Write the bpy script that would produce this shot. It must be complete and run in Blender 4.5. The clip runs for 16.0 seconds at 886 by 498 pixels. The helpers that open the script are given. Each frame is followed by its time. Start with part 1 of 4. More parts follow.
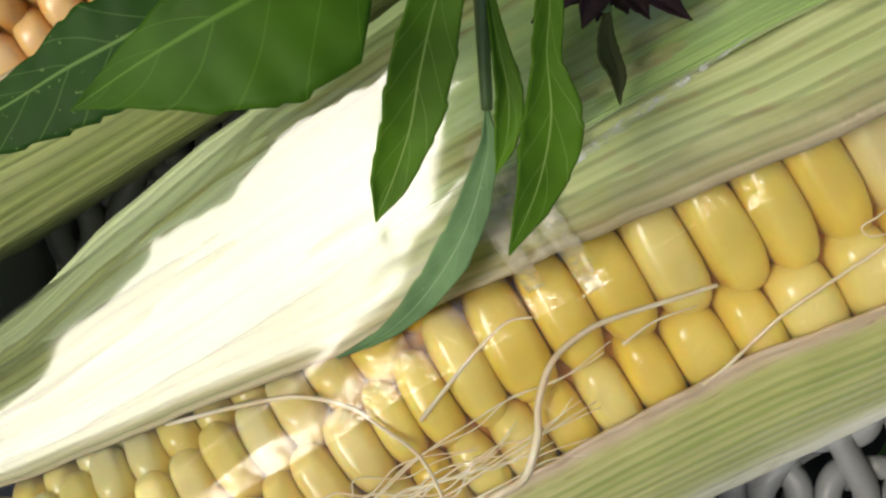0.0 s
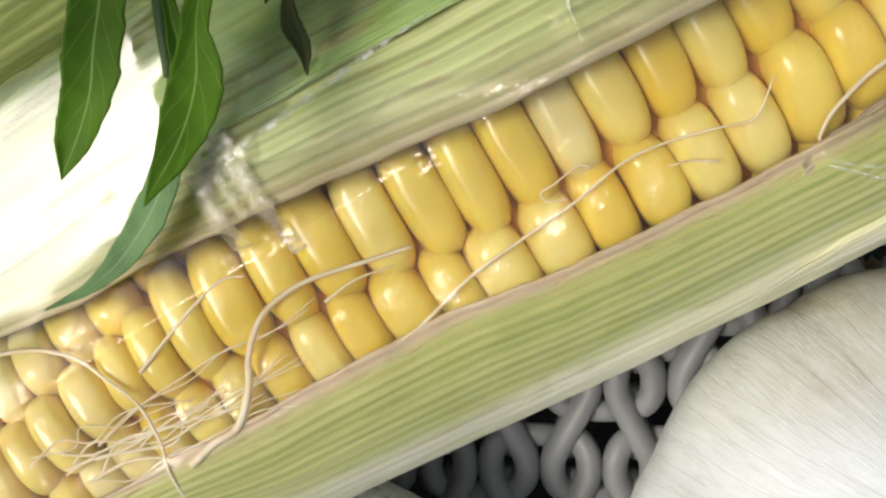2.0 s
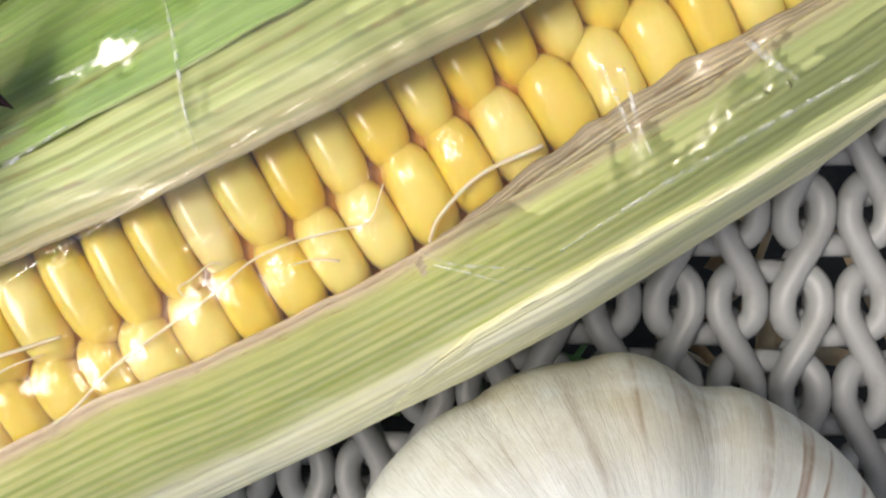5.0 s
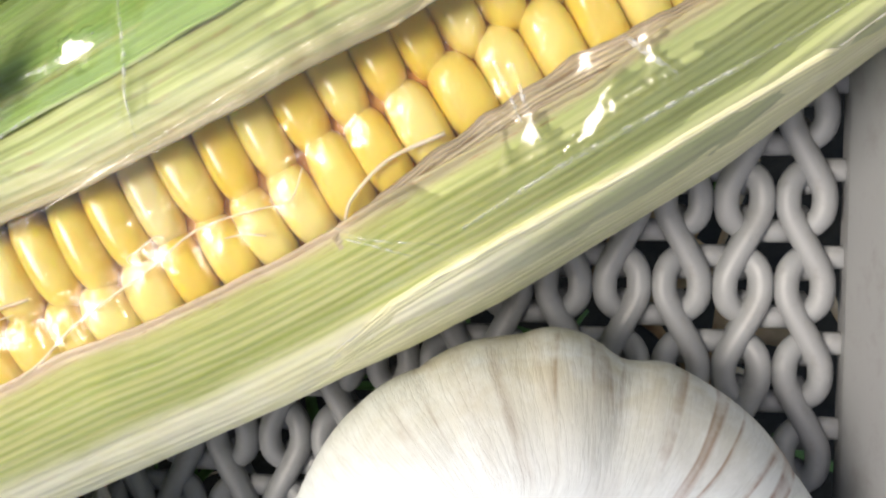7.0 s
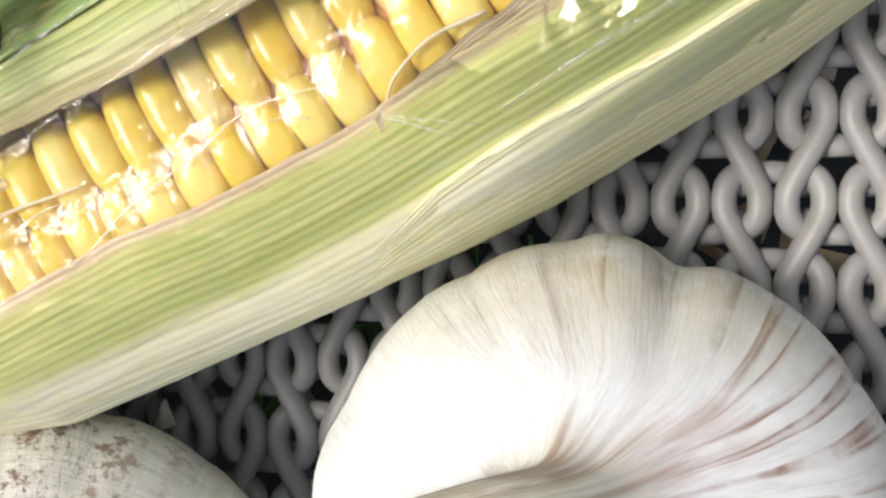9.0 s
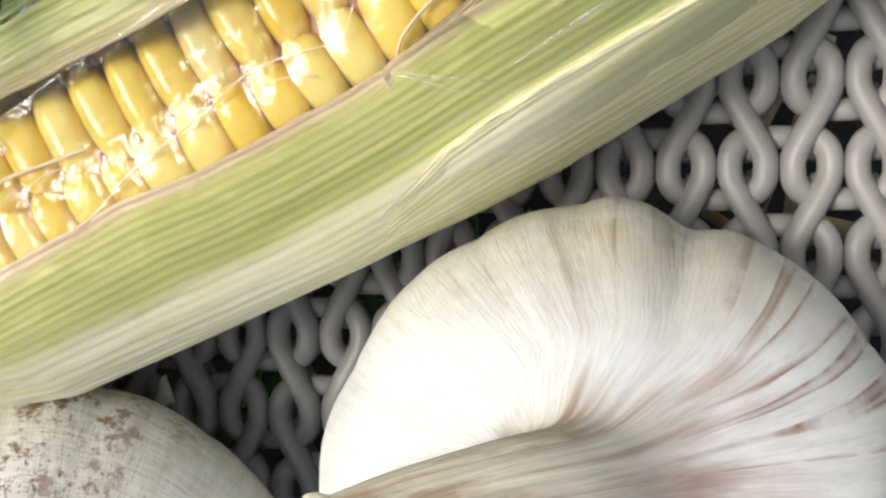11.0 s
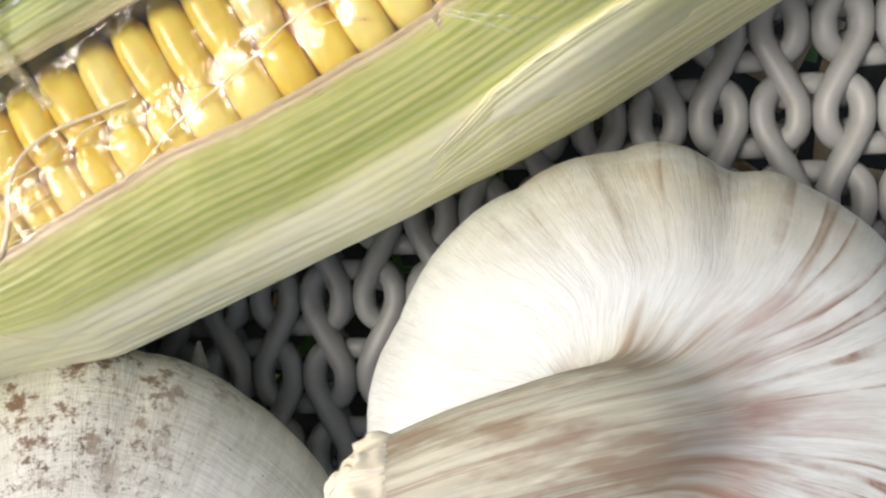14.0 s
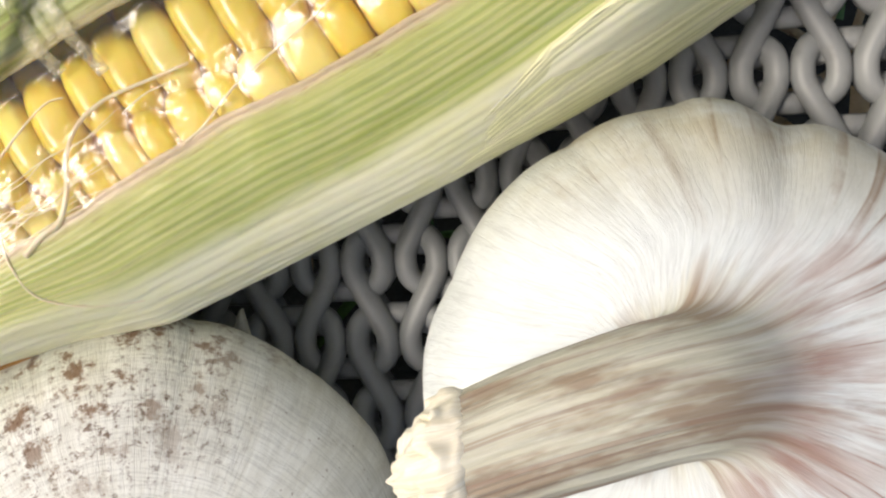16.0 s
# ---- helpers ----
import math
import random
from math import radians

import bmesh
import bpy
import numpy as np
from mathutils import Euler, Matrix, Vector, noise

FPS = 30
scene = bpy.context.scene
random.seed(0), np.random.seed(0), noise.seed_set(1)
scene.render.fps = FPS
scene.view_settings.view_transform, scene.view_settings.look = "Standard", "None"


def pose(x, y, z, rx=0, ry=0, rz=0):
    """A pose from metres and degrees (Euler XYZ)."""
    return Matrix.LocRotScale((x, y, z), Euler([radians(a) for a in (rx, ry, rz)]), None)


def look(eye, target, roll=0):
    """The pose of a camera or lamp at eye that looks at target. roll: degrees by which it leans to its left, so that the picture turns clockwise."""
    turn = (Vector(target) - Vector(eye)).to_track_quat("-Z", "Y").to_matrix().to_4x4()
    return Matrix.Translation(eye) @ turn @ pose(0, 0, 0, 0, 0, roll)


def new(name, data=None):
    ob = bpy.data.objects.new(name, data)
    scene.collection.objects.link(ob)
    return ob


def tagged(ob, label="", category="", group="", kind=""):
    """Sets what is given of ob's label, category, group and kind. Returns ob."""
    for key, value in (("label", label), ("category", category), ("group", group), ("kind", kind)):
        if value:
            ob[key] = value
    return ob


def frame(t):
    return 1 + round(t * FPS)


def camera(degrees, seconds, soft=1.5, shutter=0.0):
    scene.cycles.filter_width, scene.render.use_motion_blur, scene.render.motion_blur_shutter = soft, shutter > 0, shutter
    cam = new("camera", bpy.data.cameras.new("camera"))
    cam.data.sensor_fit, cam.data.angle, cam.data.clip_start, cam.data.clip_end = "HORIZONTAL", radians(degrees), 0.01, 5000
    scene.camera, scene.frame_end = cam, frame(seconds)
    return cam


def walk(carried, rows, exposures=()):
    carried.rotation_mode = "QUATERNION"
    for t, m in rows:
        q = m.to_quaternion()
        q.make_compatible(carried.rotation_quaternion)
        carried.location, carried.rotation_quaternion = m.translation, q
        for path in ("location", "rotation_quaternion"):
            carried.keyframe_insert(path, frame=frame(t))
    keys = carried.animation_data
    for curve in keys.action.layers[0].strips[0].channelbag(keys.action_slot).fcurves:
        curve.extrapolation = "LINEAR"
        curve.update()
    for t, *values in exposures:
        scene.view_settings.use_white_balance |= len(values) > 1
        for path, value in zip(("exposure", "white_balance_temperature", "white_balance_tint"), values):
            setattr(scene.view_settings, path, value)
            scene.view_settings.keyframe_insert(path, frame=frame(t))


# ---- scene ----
cam = camera(42.66, 16.0, soft=2.3)
WALK = [
    (0, -0.01689, 0.00195, 0.12336, -0.499, 0.104, -0.372),
    (0.5, -0.00983, 0.00170, 0.12504, -0.213, 0.109, -0.271),
    (1, -0.00499, -0.00145, 0.12588, 0.431, -0.263, -0.068),
    (1.5, 0.00000, 0.00000, 0.12885, -0.348, -0.319, 0.000),
    (2, 0.00593, -0.00115, 0.12937, -0.451, -0.355, 0.256),
    (2.5, 0.00927, -0.00398, 0.12813, 2.317, -0.904, 0.302),
    (3, 0.01194, -0.00474, 0.12935, 2.822, -1.583, 0.204),
    (3.5, 0.01482, -0.00673, 0.12972, 4.576, -2.746, 0.422),
    (4, 0.02189, -0.00306, 0.13312, 3.698, -2.032, 0.530),
    (4.5, 0.02964, -0.00102, 0.13513, 3.613, -0.772, 0.955),
    (5, 0.03229, -0.00257, 0.13875, 5.099, -3.020, 0.655),
    (5.2, 0.03542, -0.00106, 0.13874, 4.388, -2.288, 0.754),
    (7.3, 0.05154, -0.00615, 0.15268, 5.214, 3.465, 1.732),
    (7.5, 0.05250, -0.00679, 0.15366, 5.340, 4.738, 1.605),
    (8, 0.05479, -0.01219, 0.15325, 6.050, 7.022, 2.033),
    (8.5, 0.05671, -0.01705, 0.14935, 6.527, 6.997, 2.270),
    (9, 0.05604, -0.02020, 0.14803, 6.787, 6.918, 2.237),
    (9.2, 0.05378, -0.02043, 0.14602, 6.431, 6.095, 1.951),
    (11.5, 0.05224, -0.02499, 0.14655, 6.644, 5.935, 1.317),
    (12, 0.05134, -0.02557, 0.14693, 6.364, 5.254, 0.645),
    (12.5, 0.05171, -0.02538, 0.14767, 6.391, 5.554, 0.266),
    (13, 0.05081, -0.02635, 0.14728, 5.990, 5.183, 0.086),
    (13.5, 0.04861, -0.02820, 0.14751, 6.348, 5.127, -0.024),
    (14, 0.04603, -0.03045, 0.14633, 6.760, 5.312, 0.020),
    (14.5, 0.04396, -0.03111, 0.14575, 6.630, 5.282, -0.154),
    (15, 0.04140, -0.03080, 0.14696, 6.484, 5.308, -0.175),
    (15.5, 0.03916, -0.03291, 0.14839, 5.783, 5.065, -0.666),
    (16, 0.03833, -0.03226, 0.14727, 5.444, 4.707, -1.312),
]
walk(cam, [(t, pose(x, y, z, rx, ry, rz)) for t, x, y, z, rx, ry, rz in WALK],
     exposures=((0, -0.3, 6700, 8), (2, -0.03, 6700, 9), (4, 0.18, 6700, 10), (8, 0.46, 6750, 12), (12, 0.26, 6950, 10), (16, 0.25, 6950, 10)))

# ---- light ----
world = bpy.data.worlds.new("sky")
scene.world = world
world.use_nodes = True
wn = world.node_tree.nodes
sky = wn.new("ShaderNodeTexSky")
sky.sky_type, sky.sun_disc = "NISHITA", False
sky.sun_elevation, sky.sun_rotation = radians(54), radians(-102)
sky.dust_density, sky.ozone_density = 4.0, 0.4
wn["Background"].inputs[1].default_value = 0.145
world.node_tree.links.new(sky.outputs[0], wn["Background"].inputs[0])
sun_data = bpy.data.lights.new("sun", "SUN")
sun_data.energy, sun_data.angle, sun_data.color = 1.95, radians(21), (1.0, 0.965, 0.91)
sun = new("sun", sun_data)
sun.matrix_world = look((-0.57, -0.12, 0.81), (0, 0, 0))

# ---- plan: all shapes are drawn in plan units of 0.75 mm ----
U = 0.00075
TH = radians(31)            # heading of the ear on the tray
CU, SU = math.cos(TH), math.sin(TH)


def ear_to_plan(u, v, z):
    return Vector((u * CU - v * SU, u * SU + v * CU, z))


def lerp_table(x, xs, ys):
    return float(np.interp(x, xs, ys))


def fbm(x, y, z=0.0, o=3):
    return noise.fractal(Vector((x, y, z)), 1.0, 2.0, o)


# ---- materials ----
def material(name, rough=0.5, metal=0.0):
    m = bpy.data.materials.new(name)
    m.use_nodes = True
    b = m.node_tree.nodes["Principled BSDF"]
    b.inputs["Roughness"].default_value, b.inputs["Metallic"].default_value = rough, metal
    return m, m.node_tree.nodes, m.node_tree.links, b


def coords(n, l, kind, scale):
    tc, mp = n.new("ShaderNodeTexCoord"), n.new("ShaderNodeMapping")
    l.new(tc.outputs[kind], mp.inputs[0])
    mp.inputs["Scale"].default_value = scale
    return mp.outputs[0]


def noise_tex(n, l, vec, scale, detail=4.0, rough=0.55):
    t = n.new("ShaderNodeTexNoise")
    t.inputs["Scale"].default_value, t.inputs["Detail"].default_value, t.inputs["Roughness"].default_value = scale, detail, rough
    l.new(vec, t.inputs["Vector"])
    return t.outputs["Fac"]


def ramp(n, l, fac, stops):
    r = n.new("ShaderNodeValToRGB")
    e = r.color_ramp.elements
    while len(e) < len(stops):
        e.new(0.5)
    for el, (p, c) in zip(e, stops):
        el.position, el.color = p, (*c, 1.0)
    l.new(fac, r.inputs[0])
    return r.outputs[0]


def mix(n, l, fac, a, b, mode="MIX"):
    m = n.new("ShaderNodeMix")
    m.data_type, m.blend_type = "RGBA", mode
    for sock, val in ((m.inputs[0], fac), (m.inputs[6], a), (m.inputs[7], b)):
        if isinstance(val, (int, float)):
            sock.default_value = val
        elif isinstance(val, tuple):
            sock.default_value = (*val, 1.0)
        else:
            l.new(val, sock)
    return m.outputs[2]


def bump(n, l, b, height, strength, dist):
    k = n.new("ShaderNodeBump")
    k.inputs["Strength"].default_value, k.inputs["Distance"].default_value = strength, dist
    l.new(height, k.inputs["Height"])
    l.new(k.outputs[0], b.inputs["Normal"])
    return k


def kernel_material(name, base, deep, pale):
    m, n, l, b = material(name, 0.3)
    info = n.new("ShaderNodeObjectInfo")
    tone = ramp(n, l, info.outputs["Random"], [(0.0, deep), (0.45, base), (1.0, pale)])
    vec = coords(n, l, "Object", (1, 1, 1))
    blot = noise_tex(n, l, vec, 260, 3)
    col = mix(n, l, ramp(n, l, blot, [(0.42, (0, 0, 0)), (0.75, (0.55, 0.55, 0.55))]), tone, pale)
    xyz = n.new("ShaderNodeSeparateXYZ")
    l.new(vec, xyz.inputs[0])
    rise = n.new("ShaderNodeMapRange")
    rise.inputs[1].default_value, rise.inputs[2].default_value = 2.2 * U, 5.6 * U
    l.new(xyz.outputs[2], rise.inputs[0])
    col = mix(n, l, rise.outputs[0], mix(n, l, 0.7, col, tuple(c * k for c, k in zip(deep, (0.95, 0.82, 0.6)))), col)
    l.new(col, b.inputs["Base Color"])
    b.inputs["Subsurface Weight"].default_value = 0.5
    b.inputs["Subsurface Radius"].default_value = (1.0, 0.6, 0.12)
    b.inputs["Subsurface Scale"].default_value = 0.002
    b.inputs["Coat Weight"].default_value = 0.5
    b.inputs["Coat Roughness"].default_value = 0.24
    bump(n, l, b, noise_tex(n, l, vec, 420, 3), 0.25, 0.0004)
    return m


def husk_material(name, green, pale, edge, stain, dash=0.0, near_to=9.0, root=None, vein=0.28):
    # UV: x along the leaf, y across it, in plan units from the free edge
    m, n, l, b = material(name, 0.42)
    uv = coords(n, l, "UV", (1, 1, 1))
    fine = noise_tex(n, l, coords(n, l, "UV", (0.006, 2.0, 1)), 1.0, 4, 0.7)
    broad = noise_tex(n, l, coords(n, l, "UV", (0.008, 0.16, 1)), 1.0, 3)
    speck = noise_tex(n, l, coords(n, l, "UV", (0.25, 1.6, 1)), 1.0, 4, 0.7)
    body = mix(n, l, ramp(n, l, broad, [(0.36, (0, 0, 0)), (0.62, (1, 1, 1))]), green, pale)
    body = mix(n, l, ramp(n, l, fine, [(0.40, (0, 0, 0)), (0.64, (0.7, 0.7, 0.7))]), body, pale)
    sep = n.new("ShaderNodeSeparateXYZ")
    l.new(uv, sep.inputs[0])
    add = n.new("ShaderNodeMath")
    add.operation = "MULTIPLY_ADD"
    add.inputs[1].default_value = 8.0
    l.new(fine, add.inputs[0])
    l.new(sep.outputs[1], add.inputs[2])
    near = n.new("ShaderNodeMapRange")
    near.inputs[1].default_value, near.inputs[2].default_value = 4.2, near_to
    l.new(add.outputs[0], near.inputs[0])
    col = mix(n, l, near.outputs[0], edge, body)
    wave = n.new("ShaderNodeTexWave")
    wave.bands_direction = "Y"
    for key, val in (("Scale", 0.2), ("Distortion", 0.6), ("Detail", 2.0), ("Detail Scale", 0.5)):
        wave.inputs[key].default_value = val
    l.new(coords(n, l, "UV", (0.006, 1, 1)), wave.inputs["Vector"])
    col = mix(n, l, ramp(n, l, wave.outputs["Fac"], [(0.04, (vein, vein, vein)), (0.36, (0, 0, 0))]), col, tuple(0.55 * c for c in green))
    # a thin brown line along the torn edge
    rimline = n.new("ShaderNodeMapRange")
    rimline.inputs[1].default_value, rimline.inputs[2].default_value = 3.6, 4.7
    rimline.inputs[3].default_value, rimline.inputs[4].default_value = 0.75, 0.0
    edge_sum = n.new("ShaderNodeMath")
    edge_sum.operation = "MULTIPLY_ADD"
    edge_sum.inputs[1].default_value = 7.0
    l.new(broad, edge_sum.inputs[0])
    l.new(sep.outputs[1], edge_sum.inputs[2])
    l.new(edge_sum.outputs[0], rimline.inputs[0])
    col = mix(n, l, rimline.outputs[0], col, tuple(0.62 * c for c in edge))
    thin = noise_tex(n, l, coords(n, l, "UV", (0.006, 1.25, 1)), 1.0, 2, 0.5)
    col = mix(n, l, ramp(n, l, thin, [(0.44, (0, 0, 0)), (0.50, (0.24, 0.24, 0.24)), (0.56, (0, 0, 0))]), col, tuple(0.62 * c for c in green))
    if dash:
        broken = ramp(n, l, noise_tex(n, l, coords(n, l, "UV", (0.16, 0.30, 1)), 1.0, 4, 0.7), [(0.50, (0, 0, 0)), (0.62, (dash, dash, dash))])
        veins = ramp(n, l, wave.outputs["Fac"], [(0.10, (1, 1, 1)), (0.45, (0, 0, 0))])
        col = mix(n, l, mix(n, l, 1.0, broken, veins, "MULTIPLY"), col, stain)
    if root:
        # whitened along the leaf: the film's haze is put into the colour
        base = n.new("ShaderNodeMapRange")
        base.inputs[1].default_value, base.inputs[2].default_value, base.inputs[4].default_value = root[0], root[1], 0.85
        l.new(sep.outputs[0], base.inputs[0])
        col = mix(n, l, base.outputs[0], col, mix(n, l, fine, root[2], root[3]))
    spots = ramp(n, l, speck, [(0.70, (0, 0, 0)), (0.80, (0.25, 0.25, 0.25))])
    col = mix(n, l, spots, col, stain)
    l.new(col, b.inputs["Base Color"])
    b.inputs["Sheen Weight"].default_value = 0.1
    b.inputs["Subsurface Weight"].default_value = 0.12
    b.inputs["Subsurface Radius"].default_value = (0.6, 0.8, 0.2)
    b.inputs["Subsurface Scale"].default_value = 0.0015
    bump(n, l, b, mix(n, l, 0.35, fine, wave.outputs["Fac"]), 0.35, 0.0004)
    return m


def striped_husk(name, green, yellow, cream, edge, stain, far_green):
    """The smooth outer leaf: green veins on yellow-green, a beige torn edge, a cream border. UV as in husk_material."""
    m, n, l, b = material(name, 0.4)
    sep = n.new("ShaderNodeSeparateXYZ")
    l.new(coords(n, l, "UV", (1, 1, 1)), sep.inputs[0])

    def band(value, a, c, lo=0.0, hi=1.0):
        k = n.new("ShaderNodeMapRange")
        k.interpolation_type = "SMOOTHSTEP"
        for slot, val in zip(k.inputs[1:5], (a, c, lo, hi)):
            slot.default_value = val
        l.new(value, k.inputs[0])
        return k.outputs[0]

    def times(a, c):
        k = n.new("ShaderNodeMath")
        k.operation = "MULTIPLY"
        l.new(a, k.inputs[0])
        l.new(c, k.inputs[1])
        return k.outputs[0]

    def drifted(amount, noise_out):
        k = n.new("ShaderNodeMath")
        k.operation = "MULTIPLY_ADD"
        k.inputs[1].default_value = amount
        l.new(noise_out, k.inputs[0])
        l.new(sep.outputs[1], k.inputs[2])
        return k.outputs[0]

    long_n = noise_tex(n, l, coords(n, l, "UV", (0.012, 0.22, 1)), 1.0, 3, 0.5)
    fibre = noise_tex(n, l, coords(n, l, "UV", (0.012, 3.2, 1)), 1.0, 3, 0.6)
    patch = noise_tex(n, l, coords(n, l, "UV", (0.05, 0.16, 1)), 1.0, 5, 0.65)
    wave = n.new("ShaderNodeTexWave")
    wave.bands_direction = "Y"
    for key, val in (("Scale", 0.205), ("Distortion", 1.6), ("Detail", 1.0), ("Detail Scale", 0.6)):
        wave.inputs[key].default_value = val
    l.new(coords(n, l, "UV", (0.009, 1, 1)), wave.inputs["Vector"])
    body = mix(n, l, band(long_n, 0.38, 0.62), yellow, tuple(0.5 * (g + y) for g, y in zip(green, yellow)))
    mid = times(band(sep.outputs[1], 2.5, 6.0), band(drifted(4.0, patch), 22.0, 16.5))
    vein = times(band(wave.outputs["Fac"], 0.35, 0.85), mid)
    body = mix(n, l, times(vein, band(long_n, 0.30, 0.55, 0.45, 0.9)), body, green)
    body = mix(n, l, times(band(fibre, 0.52, 0.70, 0.0, 0.35), mid), body, cream)
    # cream border with greyish green flecks
    border = band(drifted(9.0, patch), 19.5, 23.5)
    pale = mix(n, l, band(patch, 0.46, 0.62, 0.0, 0.75), cream, tuple(0.45 * c + 0.55 * y for c, y in zip(cream, yellow)))
    pale = mix(n, l, band(fibre, 0.55, 0.72, 0.0, 0.3), pale, tuple(0.8 * y for y in yellow))
    col = mix(n, l, border, body, pale)
    # dull green towards the ear's base
    col = mix(n, l, band(sep.outputs[0], 46.0, 96.0, 0.0, 0.8), col, mix(n, l, band(wave.outputs["Fac"], 0.3, 0.9), far_green, tuple(0.82 * g for g in far_green)))
    # beige torn edge with brown dashes
    col = mix(n, l, band(drifted(5.0, long_n), 6.0, 3.4), col, mix(n, l, band(sep.outputs[0], 40.0, 56.0), edge, (0.40, 0.35, 0.19)))
    dash = noise_tex(n, l, coords(n, l, "UV", (0.22, 2.2, 1)), 1.0, 4, 0.7)
    col = mix(n, l, times(band(dash, 0.56, 0.66, 0.0, 0.8), band(drifted(5.0, long_n), 8.5, 3.6)), col, stain)
    fleck = noise_tex(n, l, coords(n, l, "UV", (0.5, 1.1, 1)), 1.0, 3, 0.6)
    col = mix(n, l, band(fleck, 0.72, 0.78, 0.0, 0.55), col, stain)
    l.new(col, b.inputs["Base Color"])
    b.inputs["Subsurface Weight"].default_value = 0.15
    b.inputs["Subsurface Radius"].default_value = (0.6, 0.8, 0.2)
    b.inputs["Subsurface Scale"].default_value = 0.0015
    bump(n, l, b, mix(n, l, 0.3, wave.outputs["Fac"], fibre), 0.2, 0.0003)
    return m


KERNEL = kernel_material("sweetcorn_kernel", (0.86, 0.69, 0.135), (0.83, 0.62, 0.08), (0.89, 0.77, 0.27))
KERNEL_PALE = kernel_material("pale_kernel", (0.85, 0.71, 0.23), (0.84, 0.68, 0.19), (0.88, 0.79, 0.42))
KERNEL_DRY = kernel_material("browned_kernel", (0.72, 0.44, 0.14), (0.6, 0.32, 0.08), (0.84, 0.60, 0.30))
HUSK = husk_material("inner_green_husk", (0.27, 0.35, 0.085), (0.48, 0.52, 0.225), (0.58, 0.49, 0.30), (0.31, 0.20, 0.08), 0.45, 8.5, None, 0.56)
# whitish from u 6 down to -34, film haze painted into the green
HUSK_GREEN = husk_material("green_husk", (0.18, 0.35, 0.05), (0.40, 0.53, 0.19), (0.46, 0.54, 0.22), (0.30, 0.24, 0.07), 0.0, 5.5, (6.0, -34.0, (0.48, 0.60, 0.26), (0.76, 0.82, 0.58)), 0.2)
HUSK_PALE = striped_husk("striped_pale_husk", (0.40, 0.475, 0.115), (0.68, 0.67, 0.28), (0.82, 0.80, 0.57), (0.66, 0.53, 0.38), (0.36, 0.20, 0.09), (0.36, 0.41, 0.17))
HUSK_DRY = husk_material("dry_inner_husk", (0.52, 0.44, 0.26), (0.70, 0.61, 0.41), (0.64, 0.52, 0.36), (0.25, 0.14, 0.06), 0.7)

HUSK_CREAM = husk_material("cream_husk", (0.62, 0.63, 0.25), (0.84, 0.81, 0.55), (0.90, 0.88, 0.74), (0.42, 0.30, 0.14), 0.2, 5.5)
HUSK_BEIGE = husk_material("beige_edged_husk", (0.34, 0.42, 0.10), (0.58, 0.60, 0.28), (0.60, 0.42, 0.26), (0.40, 0.22, 0.10))
SHRED, n, l, b = material("husk_membrane", 0.3)
l.new(ramp(n, l, noise_tex(n, l, coords(n, l, "Object", (1, 1, 1)), 700), [(0.35, (0.66, 0.62, 0.45)), (0.7, (0.85, 0.83, 0.70))]), b.inputs["Base Color"])
l.new(ramp(n, l, noise_tex(n, l, coords(n, l, "Object", (1, 1, 1)), 900, 4, 0.65), [(0.38, (0.07, 0.07, 0.07)), (0.64, (0.38, 0.38, 0.38))]), b.inputs["Alpha"])
b.inputs["Coat Weight"].default_value = 0.5

COB, n, l, b = material("cob_core", 0.7)
l.new(ramp(n, l, noise_tex(n, l, coords(n, l, "Object", (1, 1, 1)), 500), [(0.3, (0.42, 0.18, 0.02)), (0.7, (0.58, 0.30, 0.045))]), b.inputs["Base Color"])

SILK, n, l, b = material("corn_silk", 0.4)
l.new(ramp(n, l, noise_tex(n, l, coords(n, l, "Object", (1, 1, 1)), 300), [(0.3, (0.80, 0.66, 0.44)), (0.7, (0.90, 0.83, 0.66))]), b.inputs["Base Color"])
b.inputs["Subsurface Weight"].default_value = 0.15
b.inputs["Subsurface Scale"].default_value = 0.0005

PLASTIC, n, l, b = material("white_plastic", 0.42)
vec = coords(n, l, "Object", (1, 1, 1))
dust = noise_tex(n, l, vec, 190, 5, 0.65)
l.new(mix(n, l, ramp(n, l, dust, [(0.52, (0, 0, 0)), (0.8, (0.6, 0.6, 0.6))]), (0.283, 0.293, 0.297), (0.17, 0.16, 0.14)), b.inputs["Base Color"])
bump(n, l, b, noise_tex(n, l, vec, 900, 3), 0.12, 0.0002)

STRAW, n, l, b = material("straw", 0.6)
l.new(ramp(n, l, noise_tex(n, l, coords(n, l, "Object", (1, 1, 1)), 220), [(0.3, (0.35, 0.24, 0.12)), (0.7, (0.6, 0.47, 0.28))]), b.inputs["Base Color"])
GRASS, n, l, b = material("grass", 0.5)
l.new(ramp(n, l, noise_tex(n, l, coords(n, l, "Object", (1, 1, 1)), 220), [(0.3, (0.05, 0.12, 0.02)), (0.7, (0.12, 0.24, 0.05))]), b.inputs["Base Color"])

GROUND, n, l, b = material("dark_soil", 0.95)
vec = coords(n, l, "Object", (1, 1, 1))
l.new(ramp(n, l, noise_tex(n, l, vec, 60, 6, 0.7), [(0.35, (0.006, 0.006, 0.004)), (0.6, (0.03, 0.026, 0.016)), (0.8, (0.09, 0.07, 0.04))]), b.inputs["Base Color"])
bump(n, l, b, noise_tex(n, l, vec, 120, 5), 0.8, 0.004)


# ---- mesh helpers ----
def finish(me, mat, smooth=True):
    me.materials.append(mat)
    if smooth:
        me.polygons.foreach_set("use_smooth", [True] * len(me.polygons))
    me.update()
    return me


